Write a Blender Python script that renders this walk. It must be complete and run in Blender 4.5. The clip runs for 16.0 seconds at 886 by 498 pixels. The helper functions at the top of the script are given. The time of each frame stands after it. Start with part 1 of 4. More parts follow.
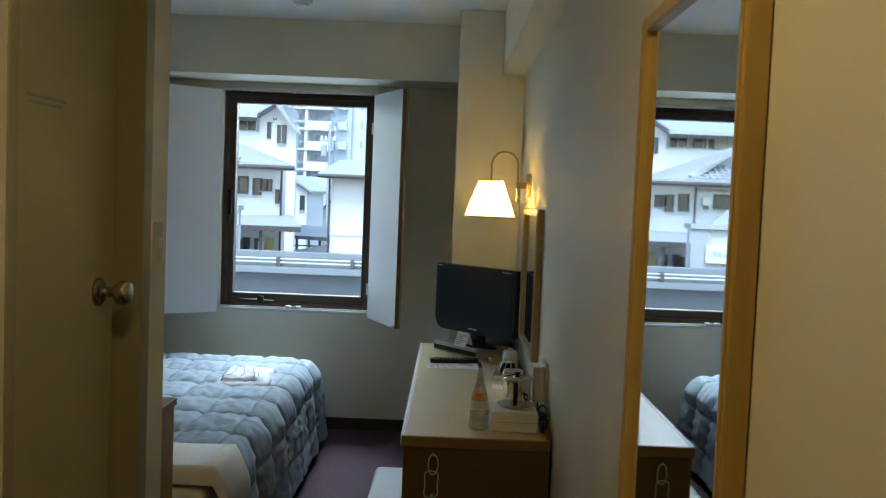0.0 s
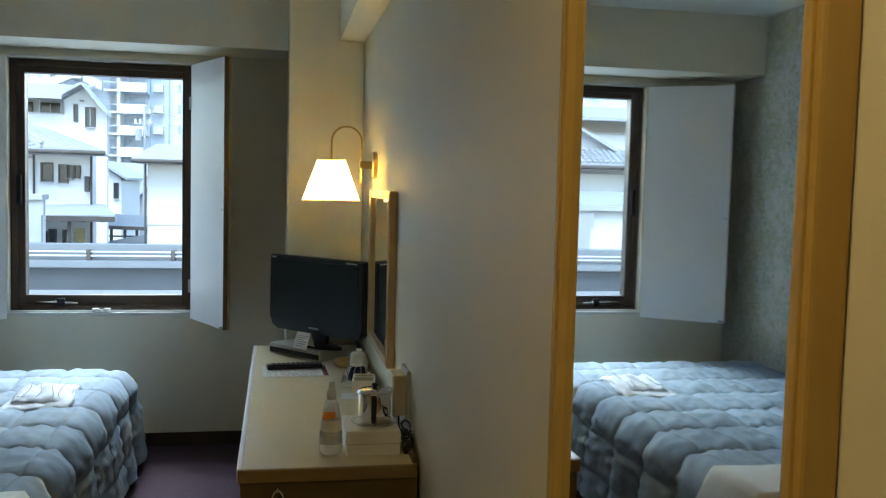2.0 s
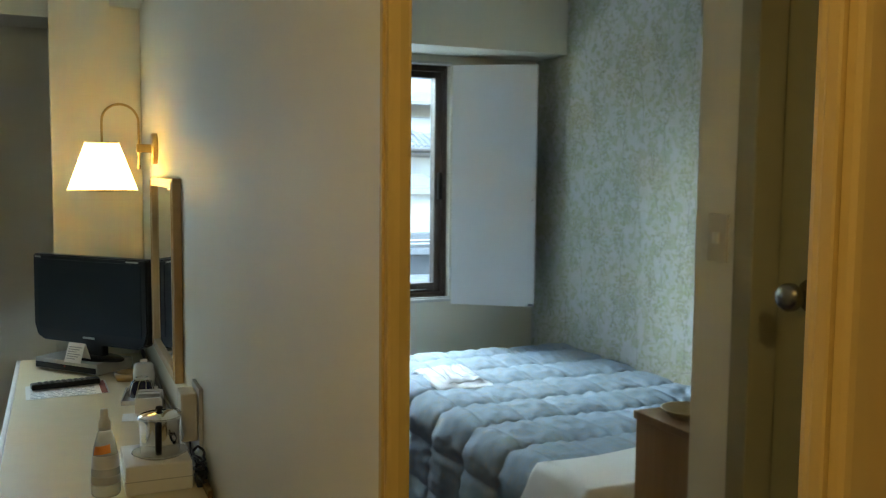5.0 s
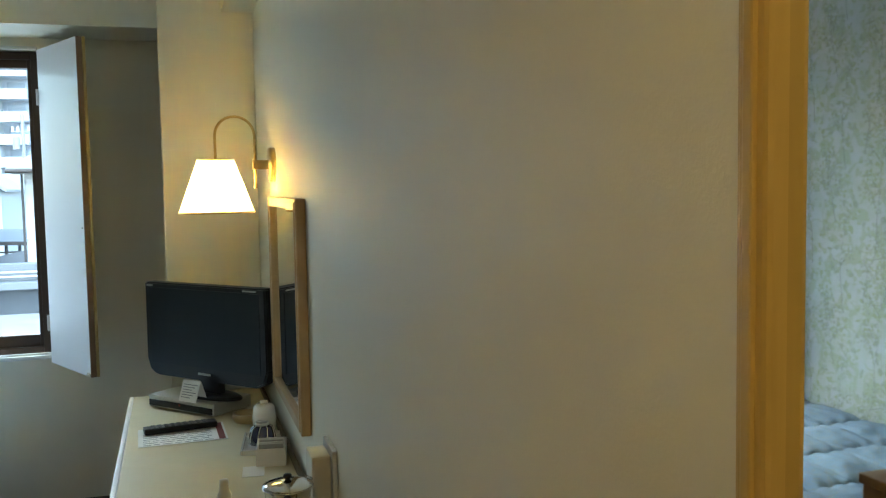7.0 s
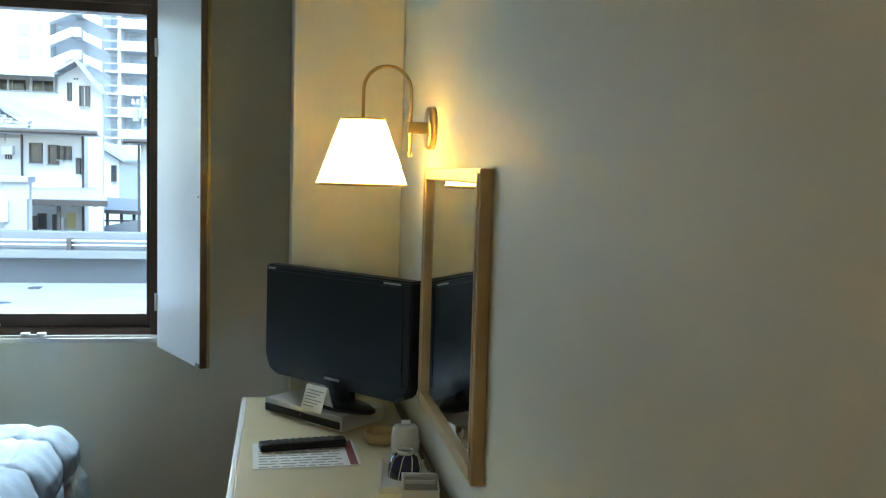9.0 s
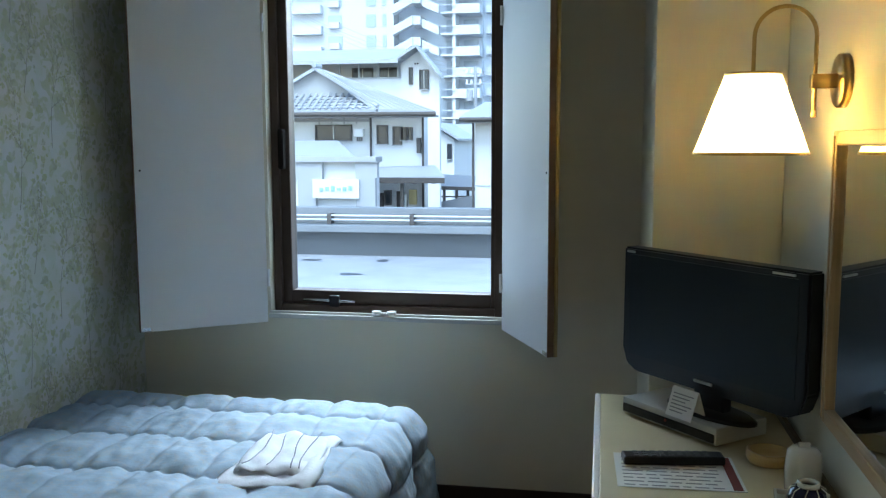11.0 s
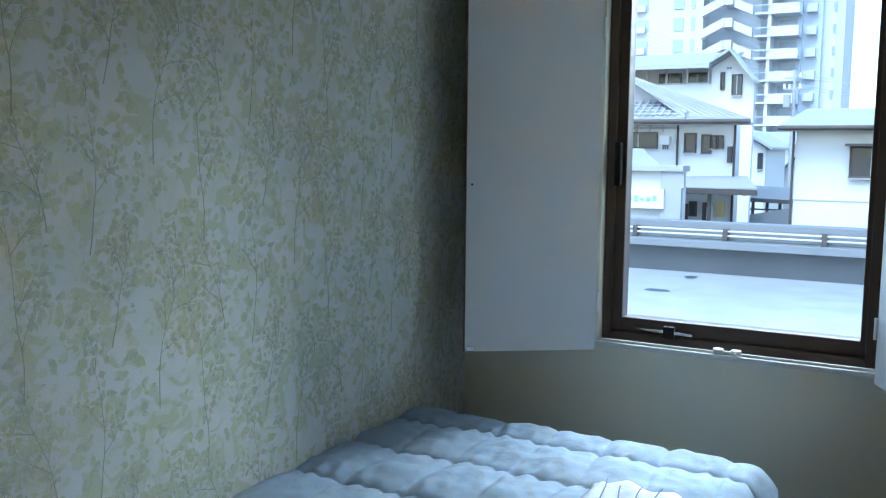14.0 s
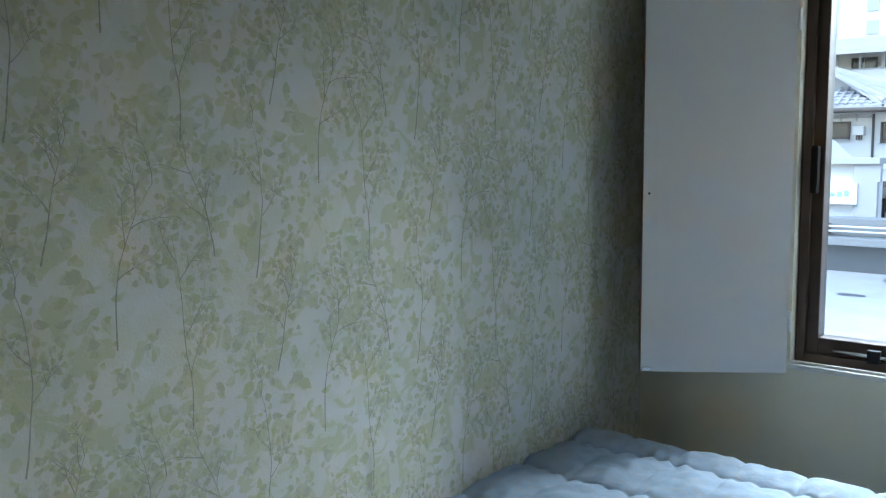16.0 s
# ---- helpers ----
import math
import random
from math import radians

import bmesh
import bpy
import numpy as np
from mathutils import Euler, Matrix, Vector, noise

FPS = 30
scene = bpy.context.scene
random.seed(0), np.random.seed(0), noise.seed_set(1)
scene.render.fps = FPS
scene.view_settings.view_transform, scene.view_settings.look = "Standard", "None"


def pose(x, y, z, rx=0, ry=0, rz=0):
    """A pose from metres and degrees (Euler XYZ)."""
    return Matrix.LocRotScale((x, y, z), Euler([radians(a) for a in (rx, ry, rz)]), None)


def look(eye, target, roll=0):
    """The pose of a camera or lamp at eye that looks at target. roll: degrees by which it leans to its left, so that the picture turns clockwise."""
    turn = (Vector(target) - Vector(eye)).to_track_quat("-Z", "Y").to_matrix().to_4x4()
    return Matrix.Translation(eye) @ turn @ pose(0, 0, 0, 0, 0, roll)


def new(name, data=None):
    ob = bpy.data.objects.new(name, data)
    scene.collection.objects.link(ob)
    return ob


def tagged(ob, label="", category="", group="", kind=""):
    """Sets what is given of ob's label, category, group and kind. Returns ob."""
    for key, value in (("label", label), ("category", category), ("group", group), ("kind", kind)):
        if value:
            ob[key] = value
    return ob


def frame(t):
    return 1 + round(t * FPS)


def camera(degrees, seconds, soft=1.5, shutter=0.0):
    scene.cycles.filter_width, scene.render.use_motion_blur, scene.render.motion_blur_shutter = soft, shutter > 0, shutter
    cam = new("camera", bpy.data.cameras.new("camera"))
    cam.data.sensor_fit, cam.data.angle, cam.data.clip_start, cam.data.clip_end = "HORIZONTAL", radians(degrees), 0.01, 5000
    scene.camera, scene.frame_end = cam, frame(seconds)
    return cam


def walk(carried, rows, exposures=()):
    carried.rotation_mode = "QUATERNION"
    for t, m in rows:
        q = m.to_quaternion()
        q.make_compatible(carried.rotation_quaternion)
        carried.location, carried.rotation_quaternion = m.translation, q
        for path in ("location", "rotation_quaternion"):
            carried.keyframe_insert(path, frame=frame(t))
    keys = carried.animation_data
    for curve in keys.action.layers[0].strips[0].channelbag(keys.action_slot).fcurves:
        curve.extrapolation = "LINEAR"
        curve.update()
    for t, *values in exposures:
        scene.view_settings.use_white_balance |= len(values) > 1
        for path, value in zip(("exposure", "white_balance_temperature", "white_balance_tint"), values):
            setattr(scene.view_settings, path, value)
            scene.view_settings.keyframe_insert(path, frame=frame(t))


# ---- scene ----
cam = camera(52.9, 16.0, soft=1.2)
PATH = [
    (0, (0.078, -0.323, 1.487), (0.065, 1.673, 1.373), 2.3),
    (0.5, (0.056, -0.211, 1.486), (0.193, 1.782, 1.391), 2.6),
    (1, (0.007, -0.064, 1.482), (0.315, 1.909, 1.376), 1.4),
    (1.5, (-0.01, 0.024, 1.475), (0.344, 1.987, 1.333), 1.2),
    (2, (0.041, 0.166, 1.473), (0.411, 2.127, 1.336), 1.4),
    (2.5, (0.079, 0.285, 1.463), (0.464, 2.24, 1.29), 1.0),
    (3, (0.081, 0.389, 1.468), (0.611, 2.311, 1.307), -0.8),
    (3.5, (0.106, 0.447, 1.468), (0.786, 2.321, 1.313), -0.7),
    (3.7, (0.126, 0.455, 1.471), (0.852, 2.311, 1.31), -0.3),
    (5.8, (0.078, 0.504, 1.478), (0.892, 2.323, 1.313), 0.0),
    (6, (0.067, 0.545, 1.482), (0.873, 2.368, 1.319), -0.9),
    (6.5, (0.088, 0.714, 1.487), (0.798, 2.577, 1.328), -0.9),
    (7, (0.128, 0.926, 1.487), (0.705, 2.835, 1.342), -1.0),
    (7.5, (0.093, 1.115, 1.477), (0.624, 3.038, 1.325), -1.2),
    (8, (0.052, 1.283, 1.472), (0.593, 3.2, 1.304), -1.9),
    (8.2, (0.054, 1.348, 1.463), (0.575, 3.272, 1.294), -1.0),
    (10.5, (0.031, 1.805, 1.44), (-0.087, 3.792, 1.239), 0.6),
    (11, (-0.043, 1.874, 1.437), (-0.395, 3.828, 1.198), -0.2),
    (11.5, (-0.101, 1.932, 1.431), (-0.632, 3.845, 1.191), -0.2),
    (12, (-0.16, 1.975, 1.44), (-0.827, 3.847, 1.212), -0.8),
    (12.5, (-0.22, 2.032, 1.464), (-1.027, 3.846, 1.228), 0.2),
    (13, (-0.228, 2.06, 1.47), (-1.111, 3.841, 1.244), 0.1),
    (13.5, (-0.249, 2.07, 1.47), (-1.153, 3.84, 1.248), 0.6),
    (14, (-0.278, 2.091, 1.466), (-1.241, 3.829, 1.239), 0.5),
    (14.5, (-0.288, 2.114, 1.48), (-1.34, 3.8, 1.26), -0.0),
    (15, (-0.302, 2.144, 1.483), (-1.461, 3.761, 1.273), -0.8),
    (15.5, (-0.346, 2.161, 1.498), (-1.564, 3.731, 1.266), -1.2),
    (16, (-0.353, 2.204, 1.513), (-1.628, 3.726, 1.275), -0.6),
]
walk(cam, [(t, look(eye, target, roll)) for t, eye, target, roll in PATH],
     exposures=[(0.0, 2.1, 6400, 3), (3.5, 2.45, 6500, 1), (8.0, 2.75, 6350, -2), (10.5, 2.2, 6250, 3), (12.0, 1.9, 5950, 3), (13.5, 2.0, 5850, 3), (16.0, 2.2, 6400, 5)])

# ---- sky and sun ----
world = bpy.data.worlds.new("overcast_sky")
scene.world = world
world.use_nodes = True
wn = world.node_tree.nodes
sky = wn.new("ShaderNodeTexSky")
sky.sky_type = "NISHITA"
sky.sun_disc = False
sky.sun_elevation = radians(58)
sky.sun_rotation = radians(200)
wn["Background"].inputs["Strength"].default_value = 0.14
world.node_tree.links.new(sky.outputs[0], wn["Background"].inputs["Color"])
sun = new("sun", bpy.data.lights.new("sun", "SUN"))
sun.data.energy, sun.data.angle, sun.data.color = 1.15, radians(40), (0.68, 0.84, 1.0)
sun.matrix_world = look((0, 0, 60), (6, 34, 5))
# area lamps added out of view over the roof deck, boosting sky daylight at the window
for place, aim, wide, tall, watts in (((-1.15, 7.6, 3.9), (-0.8, 4.6, 1.0), 1.9, 2.4, 95), ((0.85, 9.7, 4.0), (-1.3, 5.0, 1.3), 0.6, 3.6, 78)):
    sky_lamp = new("window_fill_lamp", bpy.data.lights.new("window_fill_lamp", "AREA"))
    sky_lamp.data.shape, sky_lamp.data.size, sky_lamp.data.size_y = "RECTANGLE", wide, tall
    sky_lamp.data.energy, sky_lamp.data.color = watts, (0.76, 0.88, 1.0)
    sky_lamp.matrix_world = look(place, aim)

# ---- measures of the room ----
RW, LW, FW, CEIL = 0.45, -1.92, 5.25, 2.49     # right wall, papered wall, window wall, ceiling
BACK = -1.3                                     # entrance end
CW, CEND = -0.765, 2.32                         # bathroom wall and its end
WX0, WX1, WZ0, WZ1 = -1.36, -0.42, 0.75, 2.105  # window opening
COLX, COLY = 0.096, 4.47                        # column

# ---- materials ----


def mat(name, rgb, rough=0.6, metal=0.0, var=0.12, scale=6.0, bump=0.0, bscale=120.0, rgb2=None, coat=0.0, spec=0.5, rand=0.0):
    m = bpy.data.materials.new(name)
    m.use_nodes = True
    n, l = m.node_tree.nodes, m.node_tree.links
    b = n["Principled BSDF"]
    b.inputs["Roughness"].default_value, b.inputs["Metallic"].default_value = rough, metal
    b.inputs["Specular IOR Level"].default_value = spec
    b.inputs["Coat Weight"].default_value = coat
    co = n.new("ShaderNodeTexCoord")
    n1 = n.new("ShaderNodeTexNoise")
    n1.inputs["Scale"].default_value, n1.inputs["Detail"].default_value = scale, 6
    l.new(co.outputs["Object"], n1.inputs["Vector"])
    mix = n.new("ShaderNodeMix")
    mix.data_type = "RGBA"
    c2 = rgb2 or tuple(c * (1 - var) for c in rgb)
    mix.inputs["A"].default_value, mix.inputs["B"].default_value = (*rgb, 1), (*c2, 1)
    l.new(n1.outputs["Fac"], mix.inputs["Factor"])
    out = mix.outputs["Result"]
    if rand:
        info, hue = n.new("ShaderNodeObjectInfo"), n.new("ShaderNodeHueSaturation")
        mp = n.new("ShaderNodeMapRange")
        mp.inputs["To Min"].default_value, mp.inputs["To Max"].default_value = 1 - rand, 1 + rand
        l.new(info.outputs["Random"], mp.inputs["Value"])
        l.new(mp.outputs["Result"], hue.inputs["Value"])
        l.new(out, hue.inputs["Color"])
        out = hue.outputs["Color"]
    l.new(out, b.inputs["Base Color"])
    if bump:
        n2, bp = n.new("ShaderNodeTexNoise"), n.new("ShaderNodeBump")
        n2.inputs["Scale"].default_value, n2.inputs["Detail"].default_value = bscale, 4
        bp.inputs["Strength"].default_value, bp.inputs["Distance"].default_value = bump, 0.004
        l.new(co.outputs["Object"], n2.inputs["Vector"])
        l.new(n2.outputs["Fac"], bp.inputs["Height"])
        l.new(bp.outputs["Normal"], b.inputs["Normal"])
    return m


def wood(name, rgb, dark, rough=0.4, axis=2, scale=9.0):
    m = mat(name, rgb, rough)
    n, l = m.node_tree.nodes, m.node_tree.links
    co, mp = n.new("ShaderNodeTexCoord"), n.new("ShaderNodeMapping")
    sc = [scale * 6] * 3
    sc[axis] = scale * 0.35
    mp.inputs["Scale"].default_value = sc
    ns, ramp = n.new("ShaderNodeTexNoise"), n.new("ShaderNodeMix")
    ns.inputs["Scale"].default_value, ns.inputs["Detail"].default_value, ns.inputs["Distortion"].default_value = 1.0, 8, 0.8
    ramp.data_type = "RGBA"
    ramp.inputs["A"].default_value, ramp.inputs["B"].default_value = (*dark, 1), (*rgb, 1)
    l.new(co.outputs["Object"], mp.inputs["Vector"])
    l.new(mp.outputs["Vector"], ns.inputs["Vector"])
    l.new(ns.outputs["Fac"], ramp.inputs["Factor"])
    l.new(ramp.outputs["Result"], n["Principled BSDF"].inputs["Base Color"])
    bp = n.new("ShaderNodeBump")
    bp.inputs["Strength"].default_value, bp.inputs["Distance"].default_value = 0.15, 0.002
    l.new(ns.outputs["Fac"], bp.inputs["Height"])
    l.new(bp.outputs["Normal"], n["Principled BSDF"].inputs["Normal"])
    return m


def glow(name, rgb, strength):
    m = mat(name, rgb, 0.7)
    b = m.node_tree.nodes["Principled BSDF"]
    b.inputs["Emission Color"].default_value, b.inputs["Emission Strength"].default_value = (*rgb, 1), strength
    return m


def glass_mat(name, rgb=(1, 1, 1), rough=0.0, ior=1.45):
    m = mat(name, rgb, rough)
    b = m.node_tree.nodes["Principled BSDF"]
    b.inputs["Transmission Weight"].default_value, b.inputs["IOR"].default_value = 1.0, ior
    return m


def tint(m, spots, scale, lo, hi, amount):
    """Lay soft irregular patches of a second colour over a material's base colour."""
    n, l = m.node_tree.nodes, m.node_tree.links
    b = n["Principled BSDF"]
    under = b.inputs["Base Color"].links[0].from_socket
    co, ns, mp, mx = n.new("ShaderNodeTexCoord"), n.new("ShaderNodeTexNoise"), n.new("ShaderNodeMapRange"), n.new("ShaderNodeMix")
    ns.inputs["Scale"].default_value, ns.inputs["Detail"].default_value, ns.inputs["Distortion"].default_value = scale, 5, 0.9
    mp.interpolation_type = "SMOOTHSTEP"
    mp.inputs["From Min"].default_value, mp.inputs["From Max"].default_value = lo, hi
    mp.inputs["To Max"].default_value = amount
    mx.data_type = "RGBA"
    mx.inputs["B"].default_value = (*spots, 1)
    l.new(co.outputs["Object"], ns.inputs["Vector"])
    l.new(ns.outputs["Fac"], mp.inputs["Value"])
    l.new(mp.outputs["Result"], mx.inputs["Factor"])
    l.new(under, mx.inputs["A"])
    l.new(mx.outputs["Result"], b.inputs["Base Color"])
    return m


M_WALL = mat("cream_wallpaper", (0.75, 0.705, 0.575), 0.52, var=0.06, scale=3, bump=0.07, bscale=260, spec=0.4)
M_PAPER = mat("leaf_wallpaper", (0.63, 0.62, 0.60), 0.75, var=0.05, scale=3, bump=0.25, bscale=160)
tint(M_PAPER, (0.55, 0.56, 0.47), 10.0, 0.44, 0.60, 0.6)
tint(M_PAPER, (0.45, 0.47, 0.28), 17.0, 0.52, 0.58, 0.65)
M_PRINTS = [tint(mat(name, rgb, 0.75, var=0.1, scale=30, bump=0.25, bscale=160), (0.58, 0.575, 0.53), 38.0, 0.44, 0.62, fade) for name, rgb, fade in (
    ("pale_leaf_print", (0.52, 0.535, 0.37), 0.6), ("olive_leaf_print", (0.47, 0.485, 0.30), 0.55), ("grey_leaf_print", (0.44, 0.445, 0.33), 0.55), ("stem_print", (0.29, 0.285, 0.235), 0.3))]
M_CEIL = mat("ceiling_paint", (0.82, 0.80, 0.76), 0.8, var=0.05, bump=0.2, bscale=90)
M_CARPET = mat("plum_carpet", (0.10, 0.065, 0.085), 0.95, var=0.35, scale=40, bump=0.9, bscale=420, spec=0.1)
M_BASE = mat("dark_skirting", (0.045, 0.028, 0.022), 0.5)
M_BRONZE = mat("bronze_aluminium", (0.075, 0.048, 0.036), 0.42, metal=0.35, var=0.2)
M_SILL = mat("pale_sill", (0.62, 0.61, 0.58), 0.45)
M_STEEL = mat("satin_steel", (0.65, 0.65, 0.66), 0.25, metal=1.0)
M_CHROME = mat("polished_steel", (0.72, 0.71, 0.69), 0.12, metal=1.0, var=0.05)
M_KNOB = mat("worn_bronze_steel", (0.36, 0.31, 0.23), 0.25, metal=1.0)
M_SHUT = mat("white_laminate", (0.72, 0.71, 0.72), 0.38, var=0.04, scale=2)
M_EDGE = mat("brown_edging", (0.16, 0.09, 0.05), 0.45)
M_BRASS = mat("aged_brass", (0.50, 0.36, 0.16), 0.3, metal=1.0, var=0.25, scale=12)
M_DOOR = mat("olive_cream_door", (0.42, 0.385, 0.21), 0.5, var=0.07, scale=2.5, bump=0.1, bscale=60)
M_JAMB = mat("cream_jamb", (0.33, 0.30, 0.185), 0.5, var=0.08)
M_OAK = wood("golden_oak", (0.56, 0.39, 0.13), (0.43, 0.28, 0.075), 0.38, axis=2)
M_OAKY = wood("golden_oak_rail", (0.56, 0.39, 0.13), (0.43, 0.28, 0.075), 0.38, axis=1)
M_TAN = wood("tan_mirror_frame", (0.48, 0.33, 0.16), (0.36, 0.23, 0.10), 0.35, axis=2)
M_TANY = wood("tan_mirror_rail", (0.48, 0.33, 0.16), (0.36, 0.23, 0.10), 0.35, axis=1)
M_DESKTOP = mat("beige_laminate", (0.64, 0.55, 0.35), 0.38, var=0.12, scale=14, rgb2=(0.57, 0.48, 0.30))
M_DESKW = wood("brown_desk_wood", (0.13, 0.09, 0.03), (0.09, 0.06, 0.018), 0.42, axis=0)
M_EDGEW = wood("desk_edging", (0.25, 0.165, 0.065), (0.18, 0.115, 0.042), 0.4, axis=0)
# window light on the desk's long edge, put into a pale colour
M_EDGEL = mat("window_lit_edging", (0.66, 0.62, 0.60), 0.4)
M_BLACK = mat("black_plastic", (0.014, 0.014, 0.016), 0.32, var=0.2, spec=0.25)
M_SCREEN = mat("dark_screen", (0.010, 0.013, 0.017), 0.28, var=0.1, spec=0.22)
M_GREYP = mat("grey_plastic", (0.48, 0.47, 0.44), 0.4)
M_BUTTON = mat("dark_grey_rubber", (0.09, 0.09, 0.09), 0.6)
M_LBEIGE = mat("beige_plastic", (0.60, 0.55, 0.43), 0.45)
M_WHITE = mat("white_plastic", (0.76, 0.74, 0.69), 0.4, var=0.05)
M_CERAM = mat("glazed_white", (0.80, 0.78, 0.72), 0.15, coat=0.5, var=0.04)
M_NAVY = mat("navy_glaze", (0.018, 0.02, 0.07), 0.15, coat=0.6)
M_PAPERW = mat("white_paper", (0.76, 0.75, 0.72), 0.85, var=0.04)
M_INK = mat("grey_ink", (0.30, 0.30, 0.31), 0.8)
M_INKR = mat("maroon_ink", (0.20, 0.03, 0.02), 0.7)
M_ORANGE = mat("orange_label", (0.72, 0.22, 0.03), 0.6)
M_CLEAR = mat("clear_plastic", (0.80, 0.82, 0.80), 0.2, var=0.05)
M_CLEAR.node_tree.nodes["Principled BSDF"].inputs["Alpha"].default_value = 0.45
M_GLASS = glass_mat("window_glass", (0.91, 0.96, 1.0), 0.0, 1.1)
M_MIRROR = mat("mirror_silver", (0.86, 0.88, 0.87), 0.02, metal=1.0, var=0.0)
M_SHADE = mat("fabric_shade", (0.80, 0.74, 0.60), 0.8)
sn = M_SHADE.node_tree.nodes
trans, both = sn.new("ShaderNodeBsdfTranslucent"), sn.new("ShaderNodeMixShader")
trans.inputs["Color"].default_value = (0.80, 0.70, 0.46, 1)
both.inputs["Fac"].default_value = 0.038
M_SHADE.node_tree.links.new(sn["Principled BSDF"].outputs[0], both.inputs[1])
M_SHADE.node_tree.links.new(trans.outputs[0], both.inputs[2])
M_SHADE.node_tree.links.new(both.outputs[0], sn["Material Output"].inputs["Surface"])
M_QUILT = mat("quilt_cotton", (0.28, 0.345, 0.435), 0.85, scale=5, rgb2=(0.215, 0.28, 0.345), bump=0.5, bscale=45, spec=0.2)
qn, qlk = M_QUILT.node_tree.nodes, M_QUILT.node_tree.links
qb = qn["Principled BSDF"]
base_link = qb.inputs["Base Color"].links[0].from_socket
q_noise, q_ramp, q_mix, q_co = qn.new("ShaderNodeTexNoise"), qn.new("ShaderNodeMapRange"), qn.new("ShaderNodeMix"), qn.new("ShaderNodeTexCoord")
q_noise.inputs["Scale"].default_value, q_noise.inputs["Detail"].default_value, q_noise.inputs["Distortion"].default_value = 24, 6, 2.2
q_ramp.inputs["From Min"].default_value, q_ramp.inputs["From Max"].default_value = 0.48, 0.66
q_mix.data_type = "RGBA"
q_mix.inputs["B"].default_value = (0.285, 0.305, 0.325, 1)
qlk.new(q_co.outputs["Object"], q_noise.inputs["Vector"])
qlk.new(q_noise.outputs["Fac"], q_ramp.inputs["Value"])
qlk.new(q_ramp.outputs["Result"], q_mix.inputs["Factor"])
qlk.new(base_link, q_mix.inputs["A"])
qlk.new(q_mix.outputs["Result"], qb.inputs["Base Color"])
M_SHEET = mat("white_cotton", (0.74, 0.72, 0.68), 0.85, var=0.06, bump=0.3, bscale=30, spec=0.2)
M_ROBE = mat("robe_cotton", (0.87, 0.88, 0.92), 0.85, var=0.06, bump=0.4, bscale=60, spec=0.2)
M_STRIPE = mat("grey_stripe", (0.20, 0.21, 0.27), 0.85)
M_STOOL = mat("grey_blue_vinyl", (0.42, 0.45, 0.46), 0.5, bump=0.3, bscale=80)
M_NIGHT = wood("night_table_wood", (0.34, 0.20, 0.085), (0.25, 0.14, 0.055), 0.42, axis=2)
M_CONC = mat("wet_concrete", (0.085, 0.092, 0.10), 0.45, scale=1.2, rgb2=(0.06, 0.066, 0.072), bump=0.2, bscale=20)
M_ROOF = mat("wet_roof_deck", (0.50, 0.51, 0.52), 0.25, scale=2.2, rgb2=(0.33, 0.34, 0.36), bump=0.3, bscale=14)
M_COPE = mat("parapet_coping", (0.20, 0.21, 0.22), 0.4, scale=2)
M_PIPE = mat("pale_pipe", (0.62, 0.63, 0.64), 0.35)
M_STUCCO = mat("white_stucco", (0.74, 0.73, 0.71), 0.9, var=0.08, scale=1.5)
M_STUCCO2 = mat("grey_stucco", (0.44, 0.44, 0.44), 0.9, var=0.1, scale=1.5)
M_TILE = mat("grey_roof_tile", (0.42, 0.43, 0.45), 0.4, var=0.3, scale=3, rand=0.12)
M_ROOFG = mat("grey_sheet_roof", (0.40, 0.41, 0.43), 0.45, var=0.15, scale=2)
M_DARKW = mat("dark_window_pane", (0.05, 0.055, 0.065), 0.15)
# far panes are dark; distance haze is put into this pale blue
M_FARW = mat("hazy_far_pane", (0.40, 0.46, 0.54), 0.3)
M_TIMBER = mat("dark_timber", (0.10, 0.085, 0.075), 0.7, var=0.3)
M_APT = mat("apartment_render", (0.62, 0.63, 0.64), 0.85, var=0.08, scale=0.3)
# blue distance haze mixed into the colour of far walls
M_APTD = mat("hazy_far_wall", (0.62, 0.68, 0.75), 0.8, var=0.15, scale=0.4)
M_GROUND = mat("asphalt_ground", (0.06, 0.06, 0.065), 0.6, var=0.3, scale=0.5)
M_TEAL = mat("teal_lettering", (0.34, 0.52, 0.52), 0.7)
M_YELLOW = mat("yellow_panel", (0.62, 0.50, 0.24), 0.6)
M_ASH = wood("ash_tray_wood", (0.58, 0.42, 0.20), (0.46, 0.32, 0.14), 0.4, axis=0, scale=14)

# ---- mesh helpers ----


def box(bm, x0, x1, y0, y1, z0, z1, bevel=0.0, seg=2):
    r = bmesh.ops.create_cube(bm, size=1.0)
    for v in r["verts"]:
        v.co = Vector((x0 + (v.co.x + 0.5) * (x1 - x0), y0 + (v.co.y + 0.5) * (y1 - y0), z0 + (v.co.z + 0.5) * (z1 - z0)))
    if bevel:
        bmesh.ops.bevel(bm, geom=list({e for v in r["verts"] for e in v.link_edges}), offset=bevel, segments=seg, profile=0.6, affect="EDGES")
    return bm


def rod(bm, p, q, r0, r1=None, seg=16):
    p, q = Vector(p), Vector(q)
    d = q - p
    m = Matrix.Translation((p + q) / 2) @ d.to_track_quat("Z", "Y").to_matrix().to_4x4()
    bmesh.ops.create_cone(bm, cap_ends=True, segments=seg, radius1=r0, radius2=r0 if r1 is None else r1, depth=d.length, matrix=m)
    return bm


